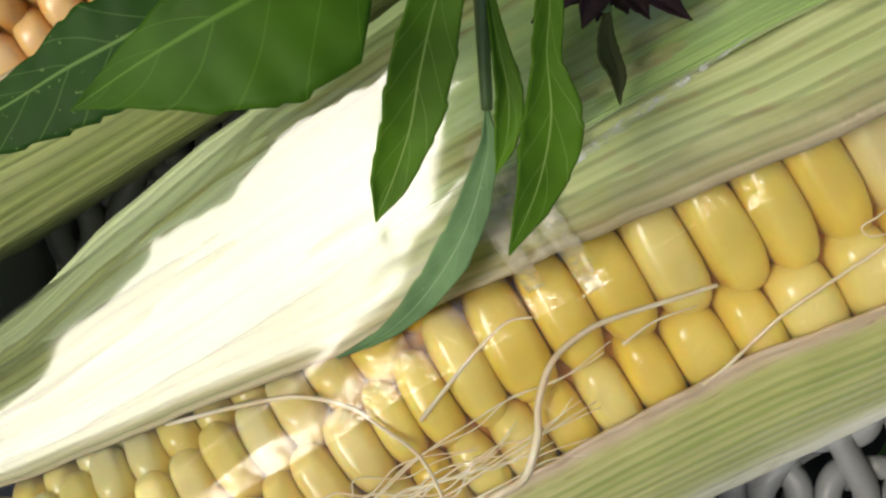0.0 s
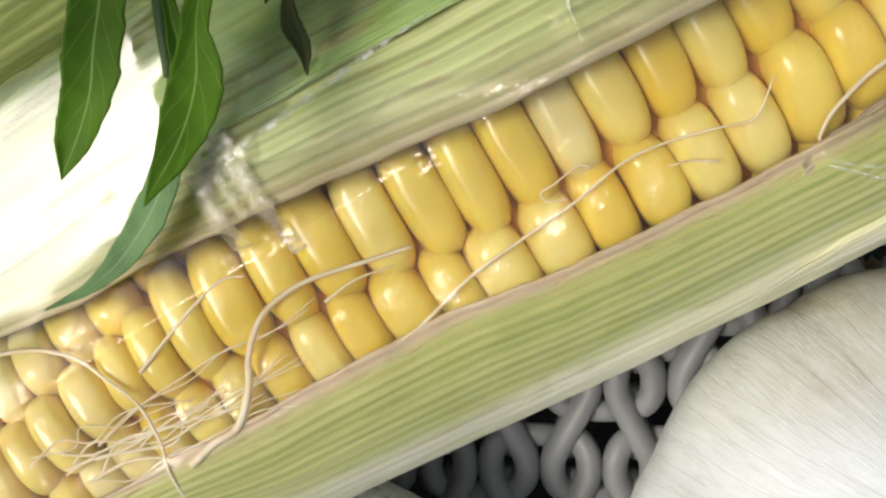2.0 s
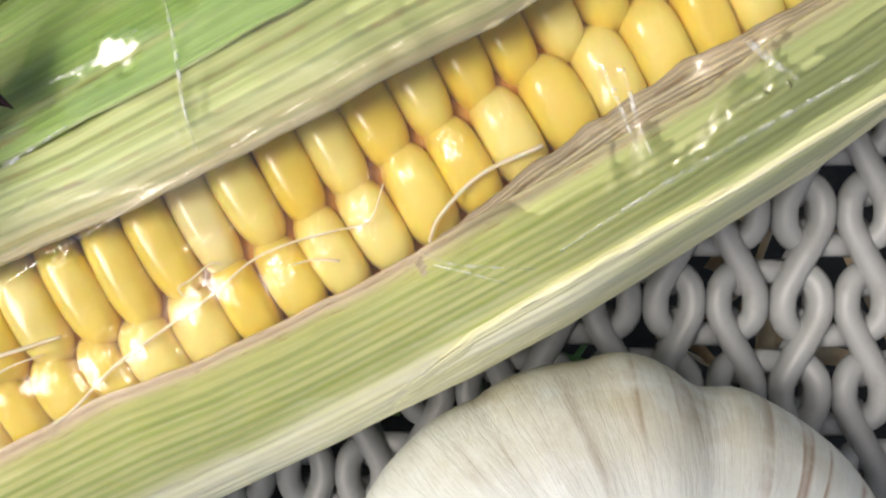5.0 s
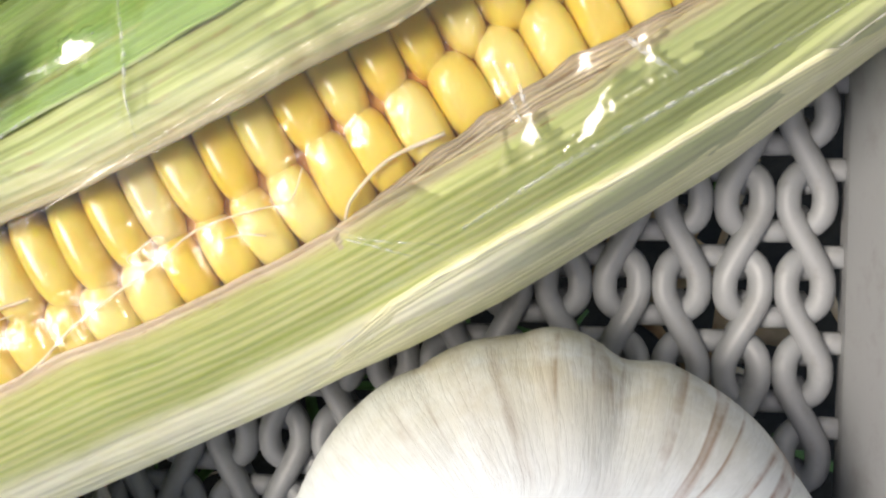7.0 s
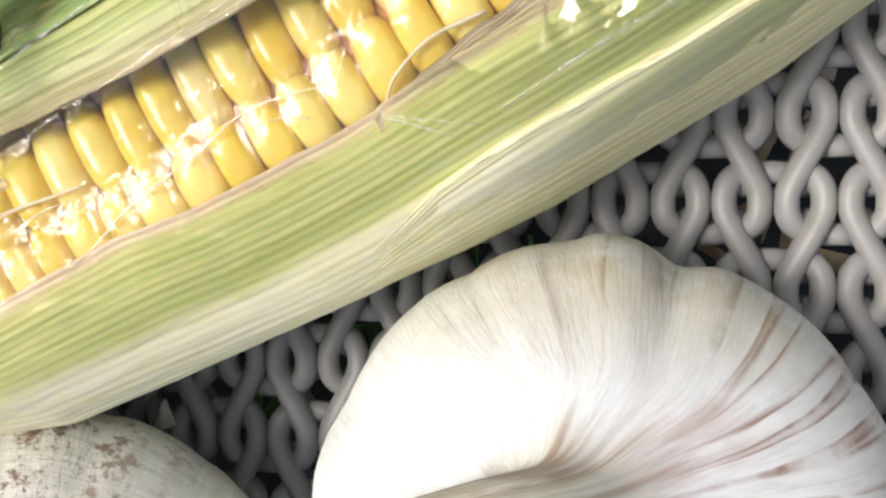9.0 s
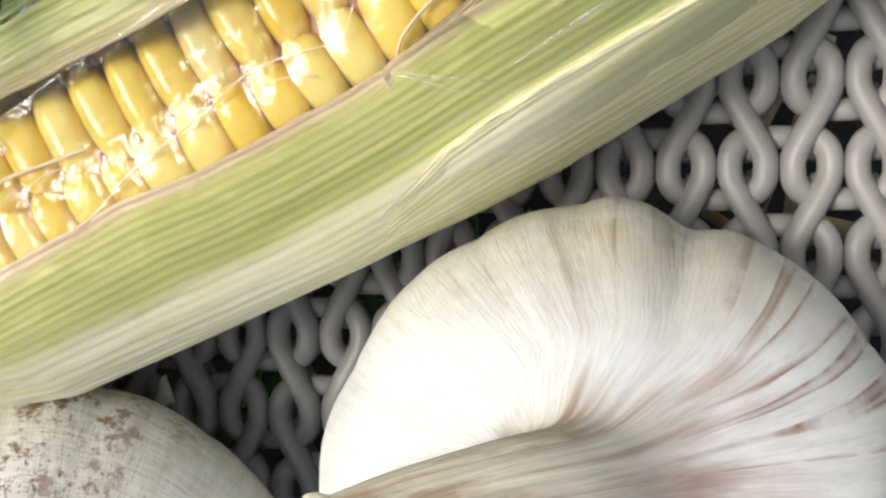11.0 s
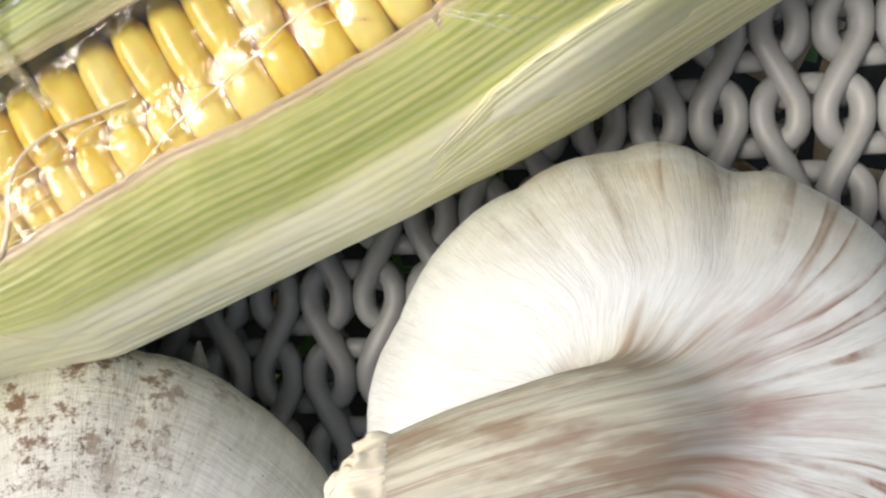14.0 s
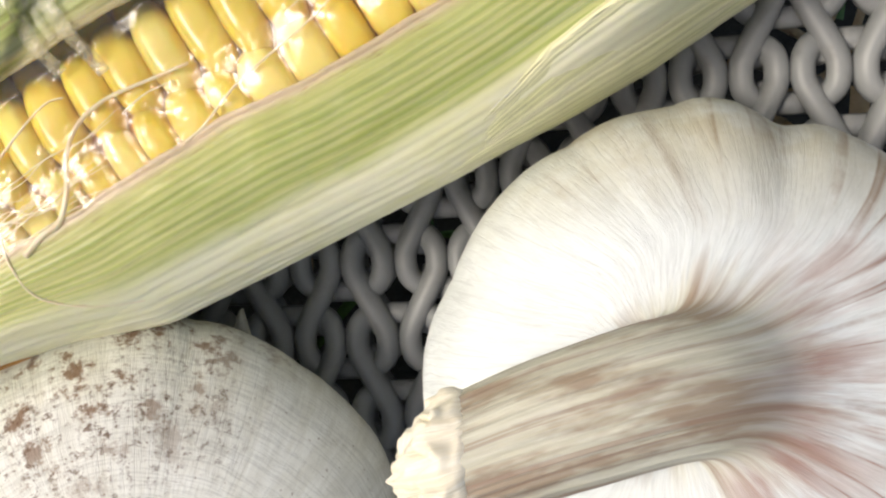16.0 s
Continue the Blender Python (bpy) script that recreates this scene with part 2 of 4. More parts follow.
def mesh_from(name, verts, faces, mat, uvs=None, smooth=True):
    """A mesh drawn in plan units."""
    me = bpy.data.meshes.new(name)
    me.from_pydata([(x * U, y * U, z * U) for x, y, z in verts], [], faces)
    if uvs is not None:
        lay = me.uv_layers.new(name="UVMap")
        for lp in me.loops:
            lay.data[lp.index].uv = uvs[lp.vertex_index]
    return finish(me, mat, smooth)


def part(name, me, parent, label=""):
    ob = new(name, me)
    ob.parent = parent
    if label:
        ob["label"] = label
    return ob


def grid_sheet(name, rows, cols, fn, mat):
    """A sheet of rows x cols points; fn(i, j) gives the place and the uv."""
    verts, uvs = [], []
    for i in range(rows):
        for j in range(cols):
            p, t = fn(i / (rows - 1), j / (cols - 1))
            verts.append(p)
            uvs.append(t)
    faces = [(i * cols + j, (i + 1) * cols + j, (i + 1) * cols + j + 1, i * cols + j + 1) for i in range(rows - 1) for j in range(cols - 1)]
    return mesh_from(name, verts, faces, mat, uvs)


def smooth_line(pts, steps):
    """A Catmull-Rom line through the points."""
    pts = [Vector(p) for p in pts]
    q = [2 * pts[0] - pts[1], *pts, 2 * pts[-1] - pts[-2]]
    out = []
    for k in range(1, len(q) - 2):
        for i in range(steps):
            t = i / steps
            a, b2, c, d = q[k - 1], q[k], q[k + 1], q[k + 2]
            out.append(0.5 * (2 * b2 + (c - a) * t + (2 * a - 5 * b2 + 4 * c - d) * t * t + (3 * b2 - a - 3 * c + d) * t ** 3))
    out.append(pts[-1])
    return out


def tube(name, pts, radius, mat, sides=8, steps=5, flat=1.0):
    """A round strand along a smooth line; radius is one number or one for each end."""
    line = smooth_line(pts, steps)
    verts, faces = [], []
    ra, rb = radius if isinstance(radius, tuple) else (radius, radius)
    side = None
    for i, p in enumerate(line):
        t = (line[min(i + 1, len(line) - 1)] - line[max(i - 1, 0)]).normalized()
        ref = side if side is not None else (Vector((0, 0, 1)) if abs(t.z) < 0.9 else Vector((1, 0, 0))).cross(t)
        side = (ref - t * ref.dot(t)).normalized()
        up = t.cross(side)
        r = ra + (rb - ra) * i / (len(line) - 1)
        for k in range(sides):
            a = 2 * math.pi * k / sides
            verts.append(p + side * (r * math.cos(a)) + up * (r * flat * math.sin(a)))
    for i in range(len(line) - 1):
        for k in range(sides):
            k2 = (k + 1) % sides
            faces.append((i * sides + k, i * sides + k2, (i + 1) * sides + k2, (i + 1) * sides + k))
    faces.append(tuple(range(sides))[::-1])
    faces.append(tuple((len(line) - 1) * sides + k for k in range(sides)))
    return mesh_from(name, verts, faces, mat)


# ---- ground under the tray ----
def build_ground():
    ob = new("ground", mesh_from("ground", [(x, y, -70) for x, y in ((-4e6, -4e6), (4e6, -4e6), (4e6, 4e6), (-4e6, 4e6))], [(0, 1, 2, 3)], GROUND, smooth=False))
    tagged(ob, "dark bare soil below the plastic tray", "ground", kind="structure")


build_ground()


def build_litter():
    rng = random.Random(21)
    for name, mat, label, count in (("straw", STRAW, "dry straw and stalks on the soil under the tray", 34), ("grass", GRASS, "green grass blades on the soil under the tray", 60)):
        verts, faces = [], []
        for _ in range(count):
            x, y, a, ln, w = rng.uniform(-90, 140), rng.uniform(-100, 90), rng.uniform(0, 6.28), rng.uniform(14, 34), rng.uniform(0.7, 1.8)
            z0, bend = rng.uniform(-66, -40), rng.uniform(-6, 6)
            if name == "straw" and _ < 16:
                x, y, w = rng.uniform(70, 128), rng.uniform(-10, 62), w * 1.6
                z0 = rng.uniform(-26, -14)
            k = len(verts)
            for i in range(5):
                t = i / 4
                px, py = x + math.cos(a) * ln * t - math.sin(a) * bend * t * t, y + math.sin(a) * ln * t + math.cos(a) * bend * t * t
                ww = w * (1 - 0.7 * t)
                for d, h in ((-1, 0), (0, 0.4), (1, 0)):
                    verts.append((px - math.sin(a) * ww * d, py + math.cos(a) * ww * d, z0 + 8 * t * (1 - t) + h))
            faces += [(k + i * 3 + j, k + i * 3 + j + 1, k + i * 3 + j + 4, k + i * 3 + j + 3) for i in range(4) for j in range(2)]
        tagged(new(name, mesh_from(name, verts, faces, mat)), label, name, kind="stuff")


build_litter()

# the tray's base: the middle of one ring, a column's step and a row's step
RING, COLUMN, ROW = Vector((100.96, 4.70, 2.63)), Vector((10.24, 0.01, 1.28)), Vector((-0.58, 14.72, 2.64))
NORMAL = COLUMN.cross(ROW).normalized()


def floor_z(x, y):
    return RING.z - (NORMAL.x * (x - RING.x) + NORMAL.y * (y - RING.y)) / NORMAL.z


def ear_floor(u, v):
    p = ear_to_plan(u, v, 0)
    return floor_z(p.x, p.y) + 1.0


# ---- ear of corn ----
EAR_V = -4.0                # the cob's axis beside the plan line
TOP_U, TOP_Z = (-110, -80, -40, 0, 50, 90, 140), (37, 39.5, 42.5, 47.0, 55.0, 58.5, 60)
RAD_U, RAD_R = (-110, -80, 0, 50, 140), (17, 19.5, 25, 28, 29)


def top(u):
    return lerp_table(u, TOP_U, TOP_Z)


def cob(u):
    """Axis height and radius over the kernels."""
    r = lerp_table(u, RAD_U, RAD_R)
    return top(u) - r, r


def crown(u, v, lift=0.0):
    """Height of the kernels' outer surface."""
    zc, r = cob(u)
    d = min(abs(v - EAR_V), r * 0.98)
    return zc + math.sqrt(max((r + lift) ** 2 - d * d, 1.0))


def kernel_mesh(name, mat, a=3.28, b2=6.1, c=6.4, seed=0):
    """One kernel: a plump rounded block with a soft dimple and a slightly uneven crown."""
    rng = random.Random(seed)
    nu, nv = 24, 13
    e1, e2 = rng.uniform(0.57, 0.66), rng.uniform(0.68, 0.80)
    sk, dent, taper = rng.uniform(-0.25, 0.25), rng.uniform(0.0, 0.3), rng.uniform(-0.02, 0.07)
    bow = rng.uniform(-0.25, 0.25)

    def sp(x, e):
        return math.copysign(abs(x) ** e, x)
    verts = [(0, 0, c - dent)]
    for i in range(1, nv):
        ph = math.pi / 2 - math.pi * 0.74 * i / (nv - 1)
        for k in range(nu):
            th = 2 * math.pi * k / nu
            x, y, z = sp(math.cos(ph), e1) * sp(math.cos(th), e2), sp(math.cos(ph), e1) * sp(math.sin(th), e2), sp(math.sin(ph), e1)
            wob = 0.10 * noise.noise(Vector((x * 1.3, y * 1.7, z + seed * 3.1)))
            verts.append((a * x * (1 - taper * y) + bow * (1 - y * y) + wob, b2 * y + sk * z + wob, c * z - (dent * math.exp(-3 * (x * x + y * y)) if z > 0 else 0) + wob))
    faces = [(0, 1 + k, 1 + (k + 1) % nu) for k in range(nu)]
    for i in range(nv - 2):
        for k in range(nu):
            faces.append((1 + i * nu + k, 1 + (i + 1) * nu + k, 1 + (i + 1) * nu + (k + 1) % nu, 1 + i * nu + (k + 1) % nu))
    return mesh_from(name, verts, faces, mat)


KERNELS = [kernel_mesh("kernel", KERNEL, seed=s) for s in range(12)]
PALE = [kernel_mesh("kernel", KERNEL_PALE, seed=s + 20) for s in range(2)]
BROWNED = [kernel_mesh("kernel", KERNEL_DRY, seed=s + 30) for s in range(4)]
PITCH = 6.0
# grooves between the kernels of the two open rows, along the ear
ROW_A = (-49.8, -45.6, -40.7, -35.4, -30.8, -26.0, -20.6, -14.3, -8.5, -2.1, 4.0, 9.9, 15.6, 21.5, 27.2, 33.2, 39.0, 44.8, 51.1, 57.3, 63.4, 69.2)
ROW_B = (-29.8, -24.9, -19.5, -14.3, -9.1, -3.8, 2.6, 7.9, 14.6, 21.2, 26.8, 32.9, 38.9, 45.0, 51.5, 57.6, 64.4, 71.4, 78.2, 85.0)
ROW_O = (-68.0, -62.9, -58.2, -53.6, -49.0, -44.3, -39.2, -33.7)
# the groove between the two open rows: along, across
VALLEY = ((-70, -46, -41, -36, -20, -6, 3, 10, 30, 42, 50, 60, 90), (-9.2, -8.0, -6.6, -5.2, -5.0, -5.3, -6.3, -7.3, -7.1, -6.8, -5.8, -5.2, -4.8))
ROW_DEG = ((-40.0, ()), (-13.4, ROW_B), (13.2, ROW_A), (39.0, ROW_O), (62.0, ()), (82.0, ()))


def row_places(marks, u0, u1, phase):
    """The grooves of a row, carried on at the usual pitch past both ends."""
    us = sorted(marks) if marks else [phase]
    while us[-1] < u1:
        us.append(us[-1] + PITCH)
    while us[0] > u0:
        us.insert(0, us[0] - (PITCH if us[0] > -20 else 4.7))
    return us


def place_kernel(ear, me, u, width, deg, rng, long=1.0):
    zc, r = cob(u)
    lean = math.degrees(math.asin((lerp_table(u, *VALLEY) - EAR_V) / r))
    phi = radians(deg + lean + 13.4 * (long - 1) + rng.uniform(-0.5, 0.5))
    deep = r - (6.1 if deg < 0 else 5.2) + 1.2 * (long - 1)
    p = ear_to_plan(u, EAR_V + deep * math.sin(phi), zc + deep * math.cos(phi))
    # the long kernels under the husk's edge lie flatter
    turn = Matrix.Rotation(TH, 4, "Z") @ Matrix.Rotation(-phi + radians(38 * (long - 1)), 4, "X") @ Matrix.Rotation(radians(rng.uniform(-2, 2)), 4, "Z")
    shear = Matrix.Identity(4)
    shear[0][1] = lerp_table(u, (-36, -22), (-0.2, 0.0)) + (-0.05 if deg < 0 else 0.03) + rng.uniform(-0.03, 0.03)
    ob = part("kernel", me, ear)
    ob.matrix_basis = Matrix.Translation(p * U) @ turn @ shear @ Matrix.Diagonal((width / 6.0, long * r / 26.0 * rng.uniform(0.98, 1.04), rng.uniform(0.95, 1.05), 1))
    return ob


def build_cob(ear, u0, u1, kernels, pale_at=None, seed=5, rows=ROW_DEG):
    def core(s, t):
        u = u0 + (u1 - u0) * s
        zc, r = cob(u)
        a = 2 * math.pi * t
        return ear_to_plan(u, EAR_V + (r - 3.2) * math.sin(a), zc + (r - 3.2) * math.cos(a)), (u, t)
    part("cob", grid_sheet("cob", 30, 33, core, COB), ear)
    rng = random.Random(seed)
    for deg, marks in rows:
        us = row_places(marks, u0, u1, rng.uniform(0, 5))
        for lo, hi in zip(us, us[1:]):
            u = (lo + hi) / 2
            me = rng.choice(kernels)
            if (deg < -30 and u < -30) or (deg > 60 and u > -42):
                continue
            if pale_at is not None and u < -36:
                me = PALE[len(ear.children) % len(PALE)]
            if pale_at is not None and deg == 13.2 and abs(u - pale_at) < 1.5:
                me = PALE[0]
            place_kernel(ear, me, u, hi - lo, 50.0 if deg == 39.0 and u > -27 else deg, rng, lerp_table(u, (-30, -24), (1.0, 1.36)) if deg == 13.2 else 1.0)


def husk_sheet(name, u0, u1, section, mat, rows=150, cols=130, rib=0.16, seed=0, edge_noise=0.6, calm=1.0):
    """A husk leaf: section(u) gives its cross line as (v, z) points from the free edge outwards."""
    def point(s, t):
        u = u0 + (u1 - u0) * s
        line = section(u)
        k = t * (len(line) - 1)
        i = min(int(k), len(line) - 2)
        f = k - i
        q = [Vector((*line[max(i - 1, 0)], 0)), Vector((*line[i], 0)), Vector((*line[i + 1], 0)), Vector((*line[min(i + 2, len(line) - 1)], 0))]
        p = 0.5 * (2 * q[1] + (q[2] - q[0]) * f + (2 * q[0] - 5 * q[1] + 4 * q[2] - q[3]) * f * f + (3 * q[1] - q[0] - 3 * q[2] + q[3]) * f ** 3)
        d = (q[2] - q[1]).normalized()
        nor = Vector((-d.y, d.x))
        if nor.y < 0:
            nor = -nor
        w = t * 42
        h = rib * math.sin(2 * math.pi * w / 2.1 + 0.3 * fbm(u * 0.02, w * 0.1, seed)) * (0.6 + 0.6 * fbm(u * 0.015, w * 0.3, seed + 3))
        h += 0.6 * calm * fbm(u * 0.015, w * 0.09, seed + 7) + 0.15 * fbm(u * 0.12, w * 0.5, seed + 9)
        away = edge_noise * fbm(u * 0.09, 0, seed + 11) * max(0, 1 - t * 6)
        return ear_to_plan(u, p.x + nor.x * h + away, p.y + nor.y * h), (u, w)
    me = grid_sheet(name, rows, cols, point, mat)
    return me


def add_husk(ear, me, label, thick=0.5):
    ob = part("husk", me, ear, label)
    sol = ob.modifiers.new("thickness", "SOLIDIFY")
    sol.thickness, sol.offset = thick * U, -1
    return ob


OUTER_EDGE = (24, 17, 16.5, 17.0, 17.0, 15.7, 15.2, 14.6, 14.1, 13.6, 13.1, 12.5)


def upper_section(u):
    e = lerp_table(u, (-110, -78, -60, -47, -34, -20, -13, -5, 4, 16, 30, 44, 57, 69, 140), (20, 16.0, 13.1, 11.3, 9.0, 8.2, 7.3, 6.0, 5.2, 3.0, 1.7, 0.6, 0.1, -0.8, 0))
    o = lerp_table(u, (-110, -67, -55, -37, -20, -8, 40, 140), (30, 34, 37, 39.6, 40.2, 41, 42, 43))
    t = top(u)
    lift = lerp_table(u, (-60, -30, -5), (2.0, 4.5, 7.5))
    ez = crown(u, e, lift)
    return [(e, ez), (e + (o - e) * 0.22, ez + 0.3 - 0.06 * lift), (e + (o - e) * 0.48, t - 3.0 + 0.45 * lift), (e + (o - e) * 0.72, t - 9 + 0.2 * lift), (o - 2.5, t - 16), (o, t - 25), (o - 4, min(6, ear_floor(u, o - 4)))]


def outer_section(u):
    """The greener leaf that lies over the first, further from the kernels."""
    e = lerp_table(u, (-110, -66, -44, -25, -14, 2, 12, 22, 30, 41, 47, 140), OUTER_EDGE)
    under = upper_section(u)[:6]
    o = under[-1][0]
    vs = [e, e + 2, e + (o - e) * 0.3, e + (o - e) * 0.55, e + (o - e) * 0.8]
    vt, zt = [p[0] for p in under], [p[1] for p in under]
    line = [(v, lerp_table(v, vt, zt) + h) for v, h in zip(vs, (0.9, 0.8, 0.5, 0.4, 0.4))]
    return line + [(o - 1.0, top(u) - 17), (o + 0.7, top(u) - 25), (o - 3, min(6, ear_floor(u, o - 3)))]


def pleat_section(u):
    e = lerp_table(u, (50, 60, 75, 100, 140), (-18.9, -17.9, -17.2, -17.6, -16.5))
    return [(e - d, crown(u, e - d, h)) for d, h in ((0, 2.7), (1.2, 2.9), (2.6, 2.5), (4.0, 2.3), (6.0, 2.0), (8.0, 1.8))]


def lower_section(u):
    e = lerp_table(u, (-110, -50, -29, -14, 4, 14, 28, 46, 60, 75, 100, 140), (-7, -10.2, -11.8, -12.1, -12.9, -14.8, -16.3, -17.2, -17.4, -17.8, -16.5, -15))
    o = lerp_table(u, (-110, -50, -38, -23, -6, 6, 24, 60, 100, 120, 150), (-16, -20, -22.5, -27.7, -29.5, -30.8, -32.5, -34, -33, -30.5, -27))
    ez = crown(u, e, 1.1)
    line = [(e, ez), (e + (o - e) * 0.3, ez - 3.0), (e + (o - e) * 0.58, ez - 7.5), (e + (o - e) * 0.85, ez - 14)]
    over = lerp_table(u, (40, 50, 58), (1.6, 2.8, 4.0))
    line = [(v, max(z, crown(u, v, over)) if k or u > 44 else z) for k, (v, z) in enumerate(line)]
    return line + [(o, 25), (o + 0.8, 17), (o + 7, min(3, ear_floor(u, o + 7)))]


def lower_height(u, v):
    """Height of the outer husk leaf, past the kernels."""
    line = lower_section(u)[4::-1]
    return lerp_table(v, [p[0] for p in line], [p[1] for p in line])


WRAP_EDGE = ((20, 30, 46, 60, 83, 114, 140), (-33.5, -31.2, -29.4, -29.4, -29.8, -29.2, -27))


def wrap_section(u):
    """A paler leaf wrapped round from below, its edge lying on the outer leaf."""
    e = lerp_table(u, *WRAP_EDGE)
    under = lower_section(u)
    o = under[4][0]
    e = max(e, o + 0.9)
    high = lower_height(u, e)
    k = lerp_table(u, (24, 44), (-0.35, 1.0))
    return [(e + 0.7, lower_height(u, e + 0.7) + 0.9 * k), (e, high + 1.5 * k), (e + (o - e) * 0.6 - 0.6 * k, high - (high - 25) * 0.45 + 0.6 * k), (o - 0.8 * k, 25), (o + 0.8 - 0.7 * k, 17), (o + 6.5, min(3, ear_floor(u, o + 6.5)))]


def closed_section(u):
    e, o = -12.0 + 1.2 * math.sin(u * 0.05), -25.0
    ez = crown(u, e, 1.4)
    return [(e, ez), (e - 5, ez - 1.2), (e - 8, ez - 4.5), (o + 1.0, ez - 12), (o, 22), (o + 1, 14), (o + 7, min(3, ear_floor(u, o + 7)))]


def inner_section(u):
    e = lerp_table(u, (36, 46, 53, 60, 75, 100, 140), (-18.9, -17.8, -16.5, -15.6, -14.3, -15.0, -14))
    return [(e - d, crown(u, e - d, h)) for d, h in ((0, 1.9), (2.0, 2.0), (4.0, 1.7), (6.0, 1.5), (8.0, 1.3), (10.0, 1.2))]


SILKS = (  # along, across, thickness
    (((3.3, -4.6), (-1.6, -3.5), (-7.3, -2.2), (-10.8, -1.9), (-15.0, -2.8), (-18.5, -5.8), (-20.6, -9.1), (-24.0, -12.1), (-27.2, -12.3), (-31, -13.2)), (0.18, 0.42)),
    (((-56, 12.4), (-54.0, 11.8), (-47.1, 9.9), (-40.8, 7.6), (-36.2, 4.0), (-34.2, 0.4), (-32.3, -4.0), (-32.4, -8.9), (-33.6, -13.1), (-33.4, -18.4), (-28.4, -22.9), (-21.0, -26.0), (-13, -28.2)), (0.32, 0.16)),
    (((-30.2, -1.2), (-24.9, 0.8), (-20.2, 2.4), (-16.8, 3.0), (-14.4, 2.1)), (0.28, 0.12)),
    (((-3.0, -13.0), (0.2, -12.6), (7.0, -10.8), (13.7, -10.1), (20.9, -9.5), (26.8, -8.5), (31.3, -8.8), (37.1, -10.3), (41.2, -11.4), (44.8, -8.6)), (0.24, 0.1)),
    (((46.3, -17.2), (46.5, -16.6), (48.9, -14.9), (55.1, -13.3), (63.0, -14.0)), (0.2, 0.32)),
    (((24.0, -7.1), (22.9, -6.3), (20.0, -6.7), (18.2, -6.8), (18.4, -8.0), (20.3, -8.8)), (0.13, 0.1)),
    (((-8.0, -5.0), (-4.0, -4.6), (0.5, -5.4)), (0.2, 0.08)),
    (((36.0, -13.6), (33.5, -12.0), (31.0, -11.2)), (0.14, 0.1)),
)
SILK_TUFT = ((-46, -3, -27, -6), (-44, -7, -14, -10), (-42, -10, -16, -12.5), (-38, -5, -9, -4.4), (-40, -8, -22, -7), (-36, -9, -15, -8), (-34, -6.5, -20, -10.5), (-43, -5.5, -24, -9))
SHREDS = (((-12.2, 17.3), (-12.6, 13.0), (-13.0, 9.9), (-12.5, 4.6)), ((-8.8, 16.4), (-8.4, 12.0), (-8.0, 7.7), (-7.4, 1.2)), ((-10.6, 14.5), (-10.4, 10.0), (-10.2, 7.0)))


def shred_height(u, v):
    """Over the husk, then hanging from its edge down onto the kernels."""
    line = upper_section(u)
    edge, high = line[0]
    if v >= edge:
        return lerp_table(v, [p[0] for p in line[:4]], [p[1] for p in line[:4]]) + 1.3
    low = crown(u, v, 1.9)
    return low + (high + 1.3 - low) * max(0.0, 1 - (edge - v) / 4.5) ** 1.5


def build_silks(ear):
    rng = random.Random(31)
    strands = list(SILKS)
    for u0, v0, u1, v1 in SILK_TUFT:
        for _ in range(2):
            pts = [(u0 + (u1 - u0) * i / 5 + rng.uniform(-1, 1), v0 + (v1 - v0) * i / 5 + rng.uniform(-1.3, 1.3)) for i in range(6)]
            strands.append((tuple(pts), (rng.uniform(0.1, 0.2), 0.06)))
    for pts, rad in strands:
        rad = (rad[0] * 1.3, rad[1] * 1.3) if max(rad) > 0.33 else rad
        line = []
        for u, v in pts:
            edge = lower_section(u)[0][0]
            line.append(ear_to_plan(u, v, (crown(u, v, 1.25) if v > edge else max(lower_height(u, v), crown(u, edge, 1.25) - 0.9 * (edge - v) if v > edge - 7 else 0) + (0.5 if v > edge - 7 else 0.9)) + rad[0]))
        part("silk", tube("silk", line, rad, SILK, 6, 7), ear, "thin cream corn silk strand")
    for k, pts in enumerate(SHREDS):
        line = smooth_line([(u, v, 0) for u, v in pts], 8)
        verts = []
        for i, p in enumerate(line):
            w = (1.45 if k < 2 else 0.7) * (1 - 0.35 * i / len(line)) * (1 + 0.2 * noise.noise(Vector((i * 0.5, k * 7, 0))))
            for j in (-1, -0.4, 0.3, 1):
                u, v = p.x + w * j, p.y
                verts.append(ear_to_plan(u, v, shred_height(u, v) + 0.45 * noise.noise(Vector((u * 1.6, v * 0.4, k)))))
        faces = [(i * 4 + j, i * 4 + j + 1, i * 4 + j + 5, i * 4 + j + 4) for i in range(len(line) - 1) for j in range(3)]
        ob = part("husk_shred", mesh_from("husk_shred", verts, faces, SHRED), ear, "thin translucent whitish shred of inner husk")
        sol = ob.modifiers.new("thickness", "SOLIDIFY")
        sol.thickness = 0.12 * U


